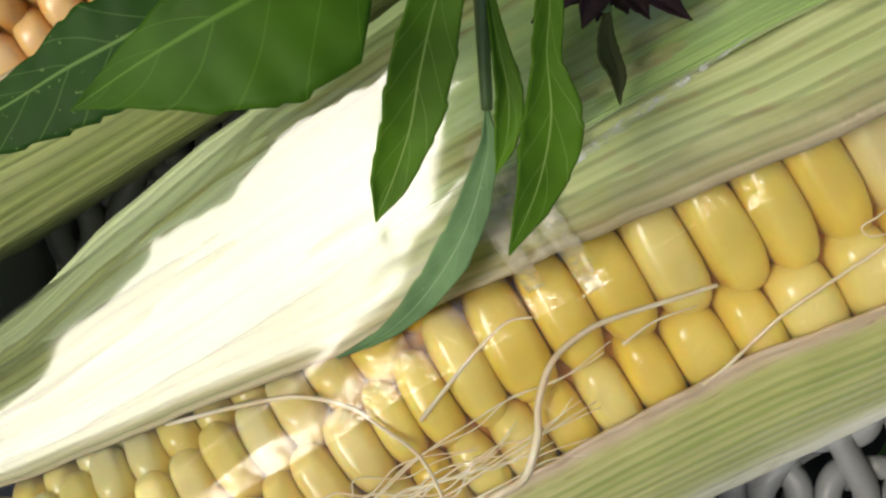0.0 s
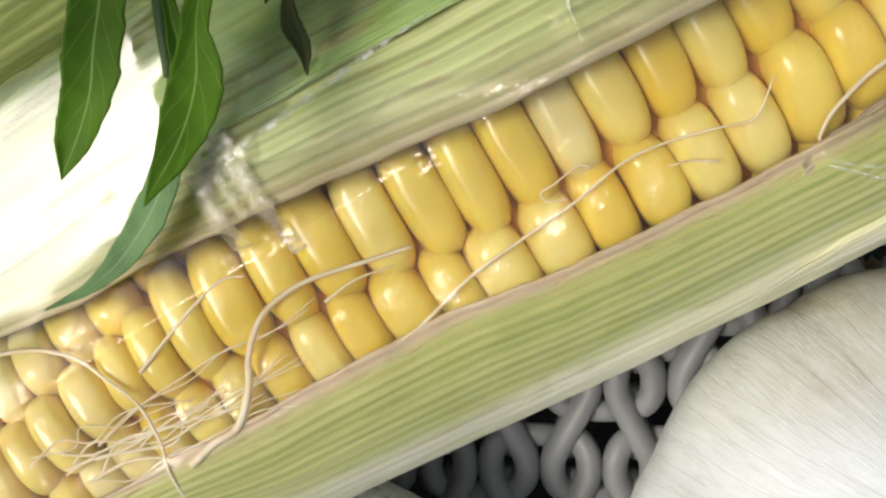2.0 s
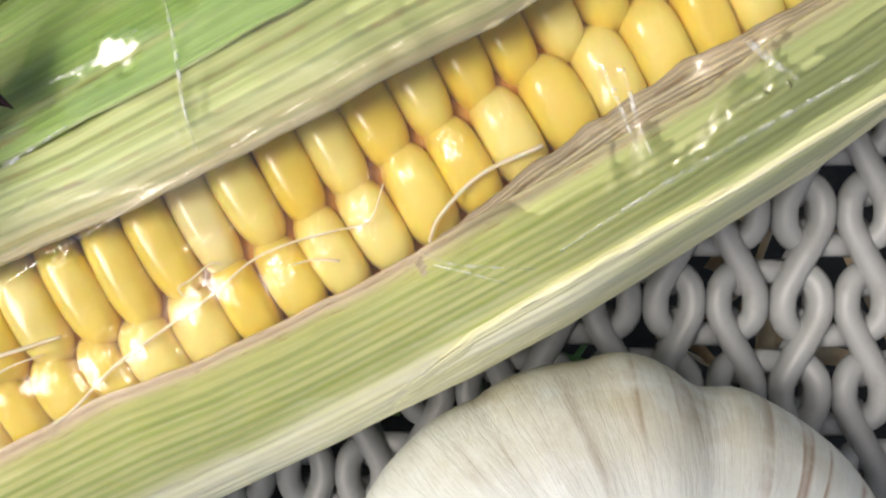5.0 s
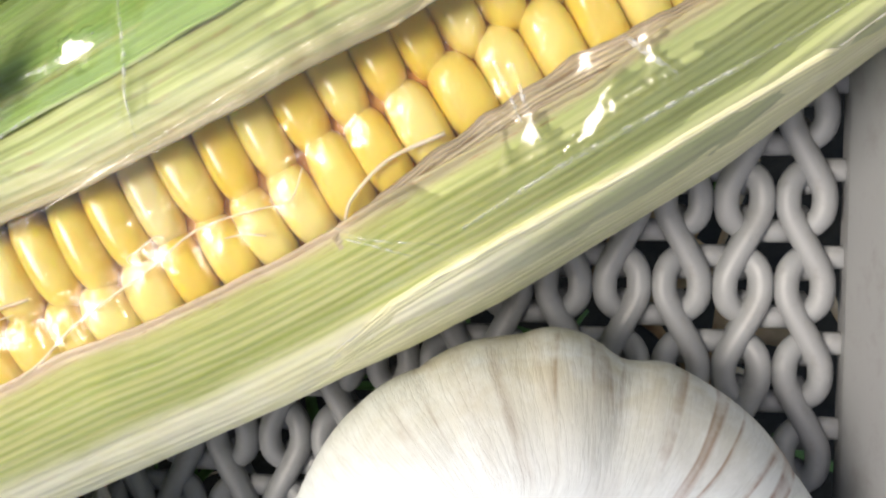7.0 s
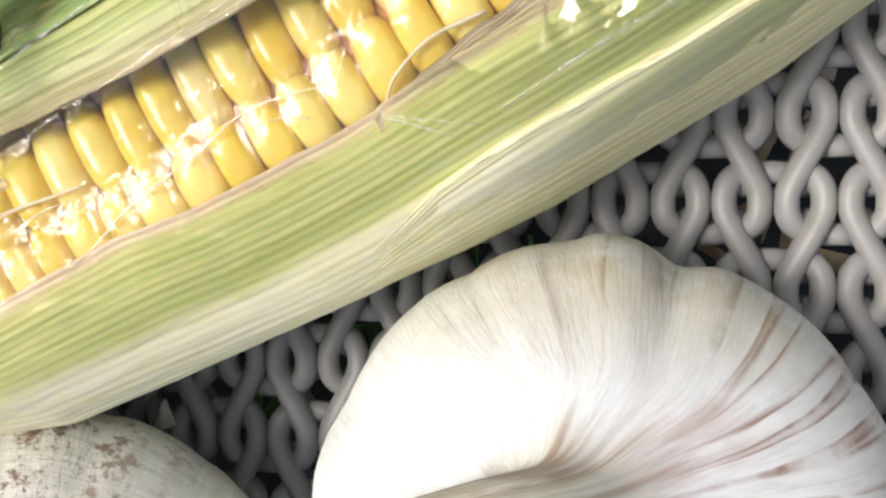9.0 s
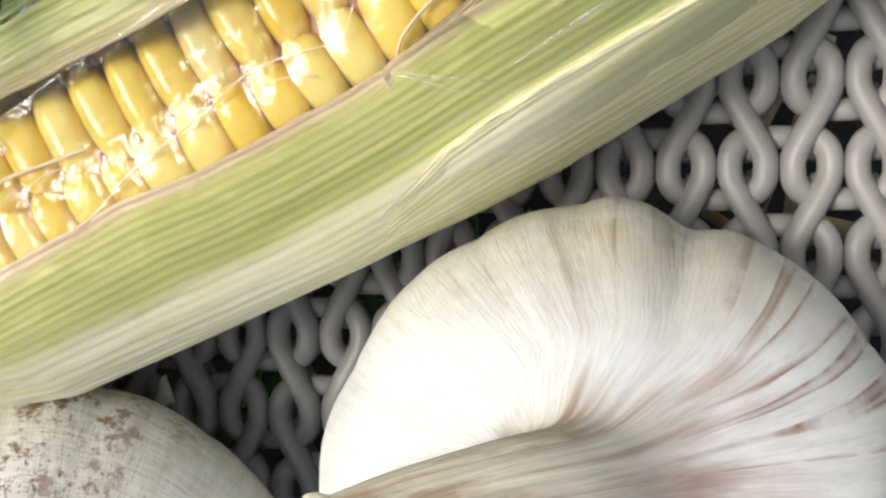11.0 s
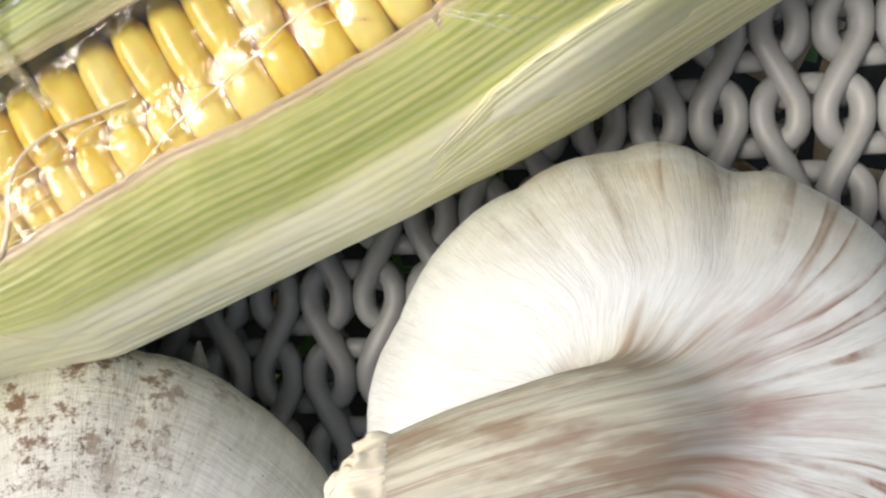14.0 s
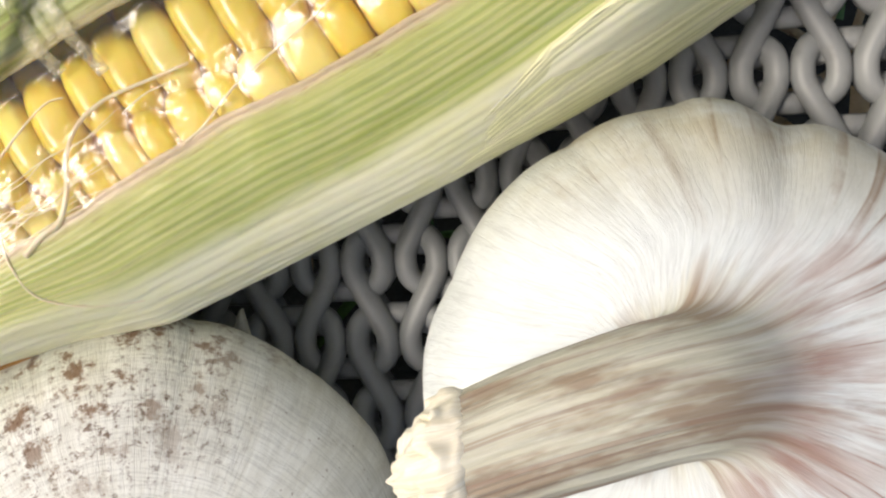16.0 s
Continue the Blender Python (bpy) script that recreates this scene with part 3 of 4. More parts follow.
def build_ears():
    ear = tagged(new("corn_ear"), "yellow sweetcorn ear in partly opened green husk on white tray", "corn", "ears of corn")
    build_cob(ear, -108, 138, KERNELS, 23.2)
    add_husk(ear, husk_sheet("husk", -108, 138, upper_section, HUSK, seed=1), "beige-green inner husk leaf with brown dashed veins")
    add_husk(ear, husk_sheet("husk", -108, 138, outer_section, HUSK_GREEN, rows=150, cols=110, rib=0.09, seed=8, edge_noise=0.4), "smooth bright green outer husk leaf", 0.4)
    add_husk(ear, husk_sheet("husk", 50, 138, pleat_section, HUSK_DRY, rows=90, cols=40, rib=0.3, seed=6, edge_noise=1.6, calm=0.4), "wrinkled dry beige husk pleat", 0.25)
    add_husk(ear, husk_sheet("husk", 43.5, 138, inner_section, HUSK_DRY, rows=110, cols=60, rib=0.36, seed=5, edge_noise=1.4, calm=0.3), "dry beige inner husk with ragged edge", 0.3)
    add_husk(ear, husk_sheet("husk", -108, 138, lower_section, HUSK_PALE, rib=0.05, seed=3, calm=0.3), "pale green outer husk leaf with whitish border")
    add_husk(ear, husk_sheet("husk", 18, 138, wrap_section, HUSK_CREAM, rows=150, cols=60, rib=0.07, seed=21, edge_noise=0.5, calm=0.3), "cream outer husk leaf wrapped under the ear", 0.5)
    build_silks(ear)
    other = tagged(new("corn_ear"), "second corn ear with browned kernels in green and beige husk", "corn", "ears of corn")
    build_cob(other, -108, 40, BROWNED, seed=9, rows=ROW_DEG[1:5])
    add_husk(other, husk_sheet("husk", -108, 40, upper_section, HUSK, rows=80, cols=60, seed=12), "green husk leaf")
    add_husk(other, husk_sheet("husk", -108, 40, outer_section, HUSK_GREEN, rows=80, cols=60, seed=17), "smooth bright green outer husk leaf", 0.4)
    add_husk(other, husk_sheet("husk", -108, 40, closed_section, HUSK_BEIGE, rows=100, cols=90, seed=14), "green husk leaf turning beige at its edge")
    other.location = ear_to_plan(0, 69, -7) * U


build_ears()


# ---- woven plastic tray ----
COL, STEP = 10.95, 15.4
LINK = ((1.5, 2.6, -5.0), (-0.5, 4.7, -3.4), (-2.8, 2.7, -2.0), (-3.1, -1.4, -1.8), (-1.4, -5.2, -1.6), (1.4, -10.2, -1.6), (3.1, -14.0, -1.8), (2.8, -18.1, -2.2), (0.5, -20.1, -3.6), (-1.5, -18.0, -5.2))


def build_tray():
    tray = tagged(new("plastic_tray"), "white plastic tray with a woven chain-link pattern base", "tray")
    across, along = COLUMN.normalized(), NORMAL.cross(COLUMN).normalized()
    turn = Matrix((across, along, NORMAL)).transposed().to_4x4()
    tray.matrix_world = Matrix.Translation(RING * U) @ turn @ Matrix.Diagonal((COLUMN.length / COL, ROW.length / STEP, 0.97, 1))
    a = tube("link", LINK, 2.7, PLASTIC, 14, 4, 0.85)
    b2 = tube("link", [(-x, y, z) for x, y, z in LINK], 2.7, PLASTIC, 14, 4, 0.85)
    lip_a = tube("lip", [(x, y, min(z, -2.6) - 1.6) for x, y, z in LINK], 3.25, PLASTIC, 10, 4, 0.22)
    lip_b = tube("lip", [(-x, y, min(z, -2.6) - 1.6) for x, y, z in LINK], 3.25, PLASTIC, 10, 4, 0.22)
    bar = tube("bar", [(-3.2, 0, -3.4), (0, 0, -3.3), (3.2, 0, -3.4)], 2.1, PLASTIC, 10, 1, 0.7)
    for c in range(-18, 3):
        for r in range(-7, 6):
            x, y = COL * c, STEP * r
            part("link", a if c % 2 == 0 else b2, tray).location = Vector((x, y, 0)) * U
            part("lip", lip_a if c % 2 == 0 else lip_b, tray).location = Vector((x, y, 0)) * U
            part("bar", bar, tray).location = Vector((x + COL / 2, y - (10.2 if c % 2 == 0 else 5.6), 0)) * U
    # rim: a wall with a rolled top on each side, raised to shade the tray
    x0, x1, y0, y1 = -COL * 18.6, COL * 2.62, -STEP * 8.4, STEP * 5.6
    def wall(p, q, out):
        prof = ((0, -6), (0, 1), (4, 20), (14, 78), (17, 81), (20, 78), (10, 16), (6, -6))
        verts, faces = [], []
        for w in (p, q):
            verts += [(w[0] + out[0] * d, w[1] + out[1] * d, h) for d, h in prof]
        k = len(prof)
        faces += [(i, (i + 1) % k, k + (i + 1) % k, k + i) for i in range(k)] + [tuple(range(k))[::-1], tuple(range(k, 2 * k))]
        part("rim", mesh_from("rim", verts, faces, PLASTIC, smooth=False), tray)
    wall((x1, y0), (x1, y1), (1, 0))
    wall((x0, y1), (x0, y0), (-1, 0))
    wall((x1, y1), (x0, y1), (0, 1))
    wall((x0, y0), (x1, y0), (0, -1))


build_tray()


# ---- garlic ----
def fade_way(n, l, value, lo, hi):
    k = n.new("ShaderNodeMapRange")
    k.inputs[1].default_value, k.inputs[2].default_value = lo, hi
    l.new(value, k.inputs[0])
    return k.outputs[0]


def garlic_material(name, low, high, streak, dirt_at, purple, gate_lo=0.48, stalk=None, soil=None, neck=(2, 26)):
    # UV: x the turn round the bulb (0 to 1), y the way from the stem's end in plan units
    m, n, l, b = material(name, 0.5)
    obj = coords(n, l, "Object", (1, 1, 1))
    veins = noise_tex(n, l, coords(n, l, "UV", (75, 0.07, 1)), 1.0, 6, 0.72)
    bands = noise_tex(n, l, coords(n, l, "UV", (30, 0.012, 1)), 1.0, 3, 0.6)
    cloud = noise_tex(n, l, obj, 60, 5, 0.65)
    col = mix(n, l, ramp(n, l, veins, [(0.36, (0, 0, 0)), (0.60, (1, 1, 1))]), low, high)
    col = mix(n, l, ramp(n, l, cloud, [(0.48, (0, 0, 0)), (0.75, (0.55, 0.55, 0.55))]), col, tuple(0.8 * c for c in low))
    if stalk:
        uvs = n.new("ShaderNodeSeparateXYZ")
        l.new(coords(n, l, "UV", (1, 1, 1)), uvs.inputs[0])
        reach = n.new("ShaderNodeMath")
        reach.operation = "MULTIPLY_ADD"
        reach.inputs[1].default_value = -24.0
        l.new(bands, reach.inputs[0])
        l.new(uvs.outputs[1], reach.inputs[2])
        fade = n.new("ShaderNodeMapRange")
        fade.inputs[1].default_value, fade.inputs[2].default_value = stalk
        l.new(reach.outputs[0], fade.inputs[0])
        dry = mix(n, l, ramp(n, l, veins, [(0.36, (0, 0, 0)), (0.60, (1, 1, 1))]), (0.45, 0.43, 0.315), (0.60, 0.585, 0.475))
        broad = noise_tex(n, l, coords(n, l, "UV", (9, 0.05, 1)), 1.0, 4, 0.6)
        dry = mix(n, l, ramp(n, l, broad, [(0.47, (0, 0, 0)), (0.58, (0.85, 0.85, 0.85))]), dry, (0.29, 0.21, 0.14))
        dry = mix(n, l, ramp(n, l, bands, [(0.53, (0, 0, 0)), (0.60, (0.6, 0.6, 0.6))]), dry, (0.25, 0.155, 0.11))
        col = mix(n, l, fade.outputs[0], dry, col)
    # fine creases all round, then brown-purple streaks on one flank
    fold = noise_tex(n, l, coords(n, l, "UV", (110, 0.045, 1)), 1.0, 3, 0.6)
    crease_depth = 0.12 if soil else 0.24
    col = mix(n, l, ramp(n, l, fold, [(0.46, (0, 0, 0)), (0.50, (crease_depth,) * 3), (0.53, (0, 0, 0))]), col, tuple(0.62 * c for c in low))
    sep = n.new("ShaderNodeSeparateXYZ")
    l.new(obj, sep.inputs[0])
    side = n.new("ShaderNodeMapRange")
    side.inputs[1].default_value, side.inputs[2].default_value = streak[0] * U, streak[1] * U
    tilt = n.new("ShaderNodeMath")
    tilt.operation = "MULTIPLY_ADD"
    tilt.inputs[1].default_value = -0.3
    l.new(sep.outputs[1], tilt.inputs[0])
    l.new(sep.outputs[0], tilt.inputs[2])
    l.new(tilt.outputs[0], side.inputs[0])
    stripe = noise_tex(n, l, coords(n, l, "UV", (27, 0.006, 1)), 1.0, 2, 0.5)
    line = ramp(n, l, stripe, [(0.462, (0, 0, 0)), (0.480, (1, 1, 1)), (0.496, (0.5, 0.5, 0.5)), (0.525, (0.0, 0.0, 0.0)), (0.60, (0.0, 0.0, 0.0)), (0.66, (0.2, 0.2, 0.2))])
    broken = ramp(n, l, noise_tex(n, l, coords(n, l, "UV", (12, 0.07, 1)), 1.0, 5, 0.65), [(0.40, (0.1, 0.1, 0.1)), (0.56, (1, 1, 1))])
    k = n.new("ShaderNodeMath")
    k.operation = "MULTIPLY"
    l.new(mix(n, l, 1.0, line, broken, "MULTIPLY"), k.inputs[0])
    l.new(side.outputs[0], k.inputs[1])
    col = mix(n, l, k.outputs[0], col, purple)
    if stalk:
        # a stain round the neck and yellowed skin towards the far rim
        ring = ramp(n, l, fade_way(n, l, uvs.outputs[1], *neck), [(0.0, (0, 0, 0)), (0.35, (1, 1, 1)), (0.55, (0.6, 0.6, 0.6)), (1.0, (0, 0, 0))])
        patch = mix(n, l, 1.0, ring, ramp(n, l, noise_tex(n, l, coords(n, l, "UV", (16, 0.03, 1)), 1.0, 5, 0.65), [(0.42, (0, 0, 0)), (0.56, (0.85, 0.85, 0.85))]), "MULTIPLY")
        p2 = n.new("ShaderNodeMath")
        p2.operation = "MULTIPLY"
        l.new(patch, p2.inputs[0])
        l.new(fade_way(n, l, tilt.outputs[0], -5 * U, 5 * U), p2.inputs[1])
        col = mix(n, l, p2.outputs[0], col, (0.34, 0.20, 0.16))
        aged = mix(n, l, 1.0, fade_way(n, l, sep.outputs[1], 22 * U, 42 * U), ramp(n, l, cloud, [(0.36, (0.05, 0.05, 0.05)), (0.56, (0.8, 0.8, 0.8))]), "MULTIPLY")
        col = mix(n, l, aged, col, (0.44, 0.40, 0.26))
        col = mix(n, l, mix(n, l, 1.0, aged, mix(n, l, 1.0, line, broken, "MULTIPLY"), "MULTIPLY"), col, (0.2, 0.12, 0.06))
    spots = ramp(n, l, noise_tex(n, l, obj, 900, 5, 0.75), [(dirt_at, (0, 0, 0)), (dirt_at + 0.08, (0.9, 0.9, 0.9))])
    gate = ramp(n, l, noise_tex(n, l, obj, 60, 3), [(gate_lo, (0, 0, 0)), (gate_lo + 0.12, (1, 1, 1))])
    if soil:
        gate = mix(n, l, 1.0, gate, fade_way(n, l, sep.outputs[1], soil[0] * U, soil[1] * U), "MULTIPLY")
        rings = noise_tex(n, l, coords(n, l, "UV", (6, 0.9, 1)), 1.0, 4, 0.7)
        col = mix(n, l, ramp(n, l, rings, [(0.46, (0, 0, 0)), (0.50, (0.42, 0.42, 0.42)), (0.54, (0, 0, 0))]), col, tuple(0.55 * c for c in low))
        clump = ramp(n, l, noise_tex(n, l, obj, 260, 6, 0.75), [(0.52, (0, 0, 0)), (0.59, (0.9, 0.9, 0.9))])
        col = mix(n, l, mix(n, l, 1.0, clump, fade_way(n, l, sep.outputs[1], 20 * U, 36 * U), "MULTIPLY"), col, (0.18, 0.09, 0.04))
        grit = ramp(n, l, noise_tex(n, l, obj, 1500, 2, 0.6), [(0.70, (0, 0, 0)), (0.75, (0.8, 0.8, 0.8))])
        col = mix(n, l, grit, col, (0.2, 0.12, 0.06))
    col = mix(n, l, mix(n, l, 1.0, spots, gate, "MULTIPLY"), col, (0.12, 0.06, 0.03))
    l.new(col, b.inputs["Base Color"])
    b.inputs["Subsurface Weight"].default_value = 0.1
    b.inputs["Subsurface Radius"].default_value = (0.8, 0.75, 0.65)
    b.inputs["Subsurface Scale"].default_value = 0.002
    bump(n, l, b, mix(n, l, 0.10, veins, ramp(n, l, fold, [(0.45, (1, 1, 1)), (0.49, (0, 0, 0)), (0.54, (1, 1, 1))])), 0.5, 0.0005)
    return m


GARLIC = garlic_material("garlic_skin", (0.605, 0.64, 0.63), (0.70, 0.735, 0.73), (0, 15), 0.70, (0.25, 0.14, 0.105), 0.48, (19.0, 27.0), None, (28, 50))
GARLIC_STEM = garlic_material("garlic_stem_skin", (0.53, 0.55, 0.535), (0.63, 0.665, 0.66), (14, -4), 0.72, (0.25, 0.16, 0.12), 0.48, (5.0, 18.0), None, (26, 52))
GARLIC_DIRTY = garlic_material("soiled_garlic_skin", (0.67, 0.66, 0.58), (0.81, 0.81, 0.75), (60, 90), 0.545, (0.36, 0.22, 0.19), 0.42, None, (8, 32))
GARLIC_CUT = garlic_material("garlic_cut_end", (0.74, 0.66, 0.48), (0.88, 0.84, 0.72), (60, 90), 0.66, (0.36, 0.22, 0.19))
# rings of the skin from the stem's end over the bend to the root: radius, centre, lean towards the stem
SKIN = ((8.0, (-36, -5.2, 30.2), 92), (8.5, (-28, -2.4, 30.2), 90), (8.8, (-20, 0.0, 29.9), 88), (9.0, (-13.5, 1.8, 28.8), 80), (9.2, (-9.0, 2.7, 27.0), 62), (9.8, (-6.6, 3.0, 25.2), 38), (11.6, (-4.8, 3.0, 23.8), 16), (16.0, (-2.6, 2.8, 22.4), 4),
        (22.5, (0.4, 2.2, 20.4), 0), (28.2, (0.6, 1.3, 18.0), 0), (34.2, (0.4, 0.3, 14.6), 0),
        (39.8, (0, 0, 9.6), 0), (43.6, (0, 0, 3.5), 0), (45.5, (0, 0, -2.5), 0), (45, (0, 0, -9), 0), (41.5, (0, 0, -18), 0), (34, (0, 0, -26), 0),
        (23, (0, 0, -31.5), 0), (10, (0, 0, -33), 0), (2, (0, 0, -32), 0))
NECK = 5 * 5 + 1            # the ring at which the stem ends and the bulb begins
BULB = ((2, 24.2), (9, 23.4), (16, 22.0), (25, 19.6), (33, 15.6), (39.5, 9.8), (43.6, 3.5), (45.5, -2.5), (45, -9), (41.5, -19), (34, -28), (23, -34), (10, -36), (2, -35))


def skin_rings(rings, steps=5):
    """The rings, smoothed in between, as (radius, centre, lean, way)."""
    flat = [Vector((r, 0, lean)) for r, c, lean in rings]
    cen = smooth_line([c for r, c, lean in rings], steps)
    out, way = [], 0.0
    for i, (f, c) in enumerate(zip(smooth_line(flat, steps), cen)):
        if i:
            way += max((c - cen[i - 1]).length, abs(f.x - out[-1][0]))
        out.append((f.x, c, f.z, way))
    return out


def bulb_skin(name, mat, rings, first, last, cloves, seed, lobe, notch=None, heading=Vector((-0.98, -0.16, 0))):
    cols = 181
    axis = Vector((0, 0, 1)).cross(heading)
    verts, uvs = [], []
    for r, c, lean, way in rings[first:last]:
        turn = Matrix.Rotation(radians(lean), 3, axis)
        f = max(0.0, min(1.0, (r - 8) / 24))
        for j in range(cols):
            t = j / (cols - 1)
            a = 2 * math.pi * t
            g = a + 0.25 * math.sin(a * 2 + seed) + 0.12 * math.sin(a * 5 + seed * 2)
            q = 1 - lobe * f * (1 - abs(math.cos(cloves * g / 2 + seed)) ** 0.6) + 0.02 * fbm(math.cos(a) * 1.4, math.sin(a) * 1.4, seed) * f
            if notch is not None:
                q -= 0.05 * f * math.exp(-((a - notch) / 0.10) ** 2) - 0.025 * f * math.exp(-((a - notch - 0.28) / 0.14) ** 2)
            ridge = noise.noise(Vector((math.cos(a) * 5, math.sin(a) * 5, way * 0.012 + seed))) * 0.7 + noise.noise(Vector((math.cos(a) * 13, math.sin(a) * 13, way * 0.02 + seed))) * 0.45
            ridge += noise.noise(Vector((math.cos(a) * 30, math.sin(a) * 30, way * 0.03 + seed))) * 0.22
            q2 = r * q + ridge * (0.22 + 0.40 * (1 - f) ** 2)
            p = c + turn @ Vector((q2 * math.cos(a), q2 * math.sin(a), 0))
            verts.append(p)
            uvs.append((t, way))
    rows = len(rings[first:last])
    faces = [(i * cols + j, (i + 1) * cols + j, (i + 1) * cols + j + 1, i * cols + j + 1) for i in range(rows - 1) for j in range(cols - 1)]
    return mesh_from(name, verts, faces, mat, uvs)


def torn_end(seed):
    """The stem's torn end: a ragged collar round a lumpy pale pith."""
    verts, uvs, faces = [], [], []
    cols, rows = 84, 26
    for i in range(rows):
        s = i / (rows - 1)
        r = lerp_table(s, (0, 0.12, 0.3, 0.42, 0.5, 0.62, 0.8, 1), (7.2, 8.2, 8.6, 7.6, 6.6, 6.4, 4.2, 0.2))
        d = lerp_table(s, (0, 0.12, 0.3, 0.42, 0.5, 0.62, 0.8, 1), (1.0, -0.6, -3.2, -5.2, -4.2, -6.2, -8.2, -8.4))
        for j in range(cols):
            a = 2 * math.pi * j / cols
            c, q = math.cos(a), math.sin(a)
            k = noise.noise(Vector((c * 3.2, q * 3.2, seed + s * 2)))
            lump = noise.noise(Vector((c * r * 0.5, q * r * 0.5, seed + d * 0.5))) + 0.5 * noise.noise(Vector((c * r, q * r, seed + d)))
            w = min(1.0, s * 4)
            verts.append((-36 + d + w * (1.6 * k - 1.0 * lump), -5.0 + (r + w * (1.2 * k + 0.9 * lump)) * c + 0.30 * d, 30.4 + (r + w * (1.0 * k + 0.9 * lump)) * q))
            uvs.append((j / cols, s * 9))
    for i in range(rows - 1):
        faces += [(i * cols + j, i * cols + (j + 1) % cols, (i + 1) * cols + (j + 1) % cols, (i + 1) * cols + j) for j in range(cols)]
    return mesh_from("stem_end", verts, faces, GARLIC_CUT, uvs)


def build_garlic():
    big = tagged(new("garlic_bulb"), "whole white garlic bulb with purple streaks and a dry bent stem", "garlic", "garlic bulbs")
    big.location = Vector((78, -50, 22.6)) * U
    rings = skin_rings(SKIN)
    part("bulb", bulb_skin("bulb", GARLIC, rings, NECK - 1, len(rings), 9, 1.7, 0.02, radians(75)), big)
    stem = part("stem", bulb_skin("stem", GARLIC, rings, 0, NECK, 9, 1.7, 0.02), big, "beige brown-streaked dry bent stem")
    part("torn_end", torn_end(4.0), stem, "ragged cream torn stem end")
    small = tagged(new("garlic_bulb"), "white garlic bulb with soil specks on papery skin", "garlic", "garlic bulbs")
    small.location = Vector((-15.3, -79.3, 8.8)) * U
    small.rotation_euler = (radians(24), radians(8), 0.4)
    rings = skin_rings([(r * 0.985, (0, 0, z * 0.985), 0) for r, z in BULB])
    part("bulb", bulb_skin("bulb", GARLIC_DIRTY, rings, 0, len(rings), 8, 4.1, 0.018), small)
    part("root", bulb_skin("root", GARLIC_STEM, [(r, Vector((0, 0, z)), 0, w) for r, z, w in ((7, -33.5, 0), (7.5, -35.5, 2), (6, -36.8, 4), (2, -37.2, 7))], 0, 4, 6, 2.0, 0.1), small, "brown dry root plate")


build_garlic()


def build_flake():
    def point(s, t):
        w = (1 - s) * 2.4 + 0.15
        return (-5.1 + s * 1.8 + (t - 0.5) * 2 * w * 0.88, -38.6 + s * 5.2 + (t - 0.5) * 1.3, -16.5 + 6.0 * s + 1.3 * math.sin(math.pi * t)), (t * 0.1, s * 6)
    ob = new("garlic_skin_flake", grid_sheet("garlic_skin_flake", 10, 9, point, GARLIC_DIRTY))
    sol = ob.modifiers.new("thickness", "SOLIDIFY")
    sol.thickness = 0.3 * U
    tagged(ob, "small pointed papery flake of garlic skin on the tray", "garlic skin")


build_flake()

# ---- basil ----
def leaf_material(name, face, vein, spots):
    # UV: x from the midrib (-1 to 1), y from tip to base in plan units
    m, n, l, b = material(name, 0.55)
    b.inputs["Specular IOR Level"].default_value = 0.2
    uv = coords(n, l, "UV", (1, 1, 1))
    sep = n.new("ShaderNodeSeparateXYZ")
    l.new(uv, sep.inputs[0])
    ab = n.new("ShaderNodeMath")
    ab.operation = "ABSOLUTE"
    l.new(sep.outputs[0], ab.inputs[0])
    slant = n.new("ShaderNodeMath")
    slant.operation = "MULTIPLY_ADD"
    slant.inputs[1].default_value = 6.0
    l.new(ab.outputs[0], slant.inputs[0])
    l.new(sep.outputs[1], slant.inputs[2])
    wav = n.new("ShaderNodeMath")
    wav.operation = "PINGPONG"
    wav.inputs[1].default_value = 2.2
    l.new(slant.outputs[0], wav.inputs[0])
    side = ramp(n, l, wav.outputs[0], [(0.0, (0.5, 0.5, 0.5)), (0.10, (0.12, 0.12, 0.12)), (0.2, (0, 0, 0))])
    mid = ramp(n, l, ab.outputs[0], [(0.018, (0.9, 0.9, 0.9)), (0.05, (0, 0, 0))])
    both = mix(n, l, 1.0, mid, side, "LIGHTEN")
    obj = coords(n, l, "Object", (1, 1, 1))
    tone = mix(n, l, ramp(n, l, noise_tex(n, l, obj, 160, 4), [(0.3, (0, 0, 0)), (0.7, (1, 1, 1))]), face, tuple(c * 0.6 for c in face))
    col = mix(n, l, both, tone, vein)
    dots = ramp(n, l, noise_tex(n, l, obj, 1500, 2, 0.6), [(0.68, (0, 0, 0)), (0.74, (spots, spots, spots))])
    col = mix(n, l, dots, col, vein)
    l.new(col, b.inputs["Base Color"])
    tr = n.new("ShaderNodeBsdfTranslucent")
    l.new(col, tr.inputs[0])
    ms = n.new("ShaderNodeMixShader")
    ms.inputs[0].default_value = 0.38
    l.new(b.outputs[0], ms.inputs[1])
    l.new(tr.outputs[0], ms.inputs[2])
    l.new(ms.outputs[0], n["Material Output"].inputs[0])
    bump(n, l, b, both, -0.35, 0.0005)
    return m


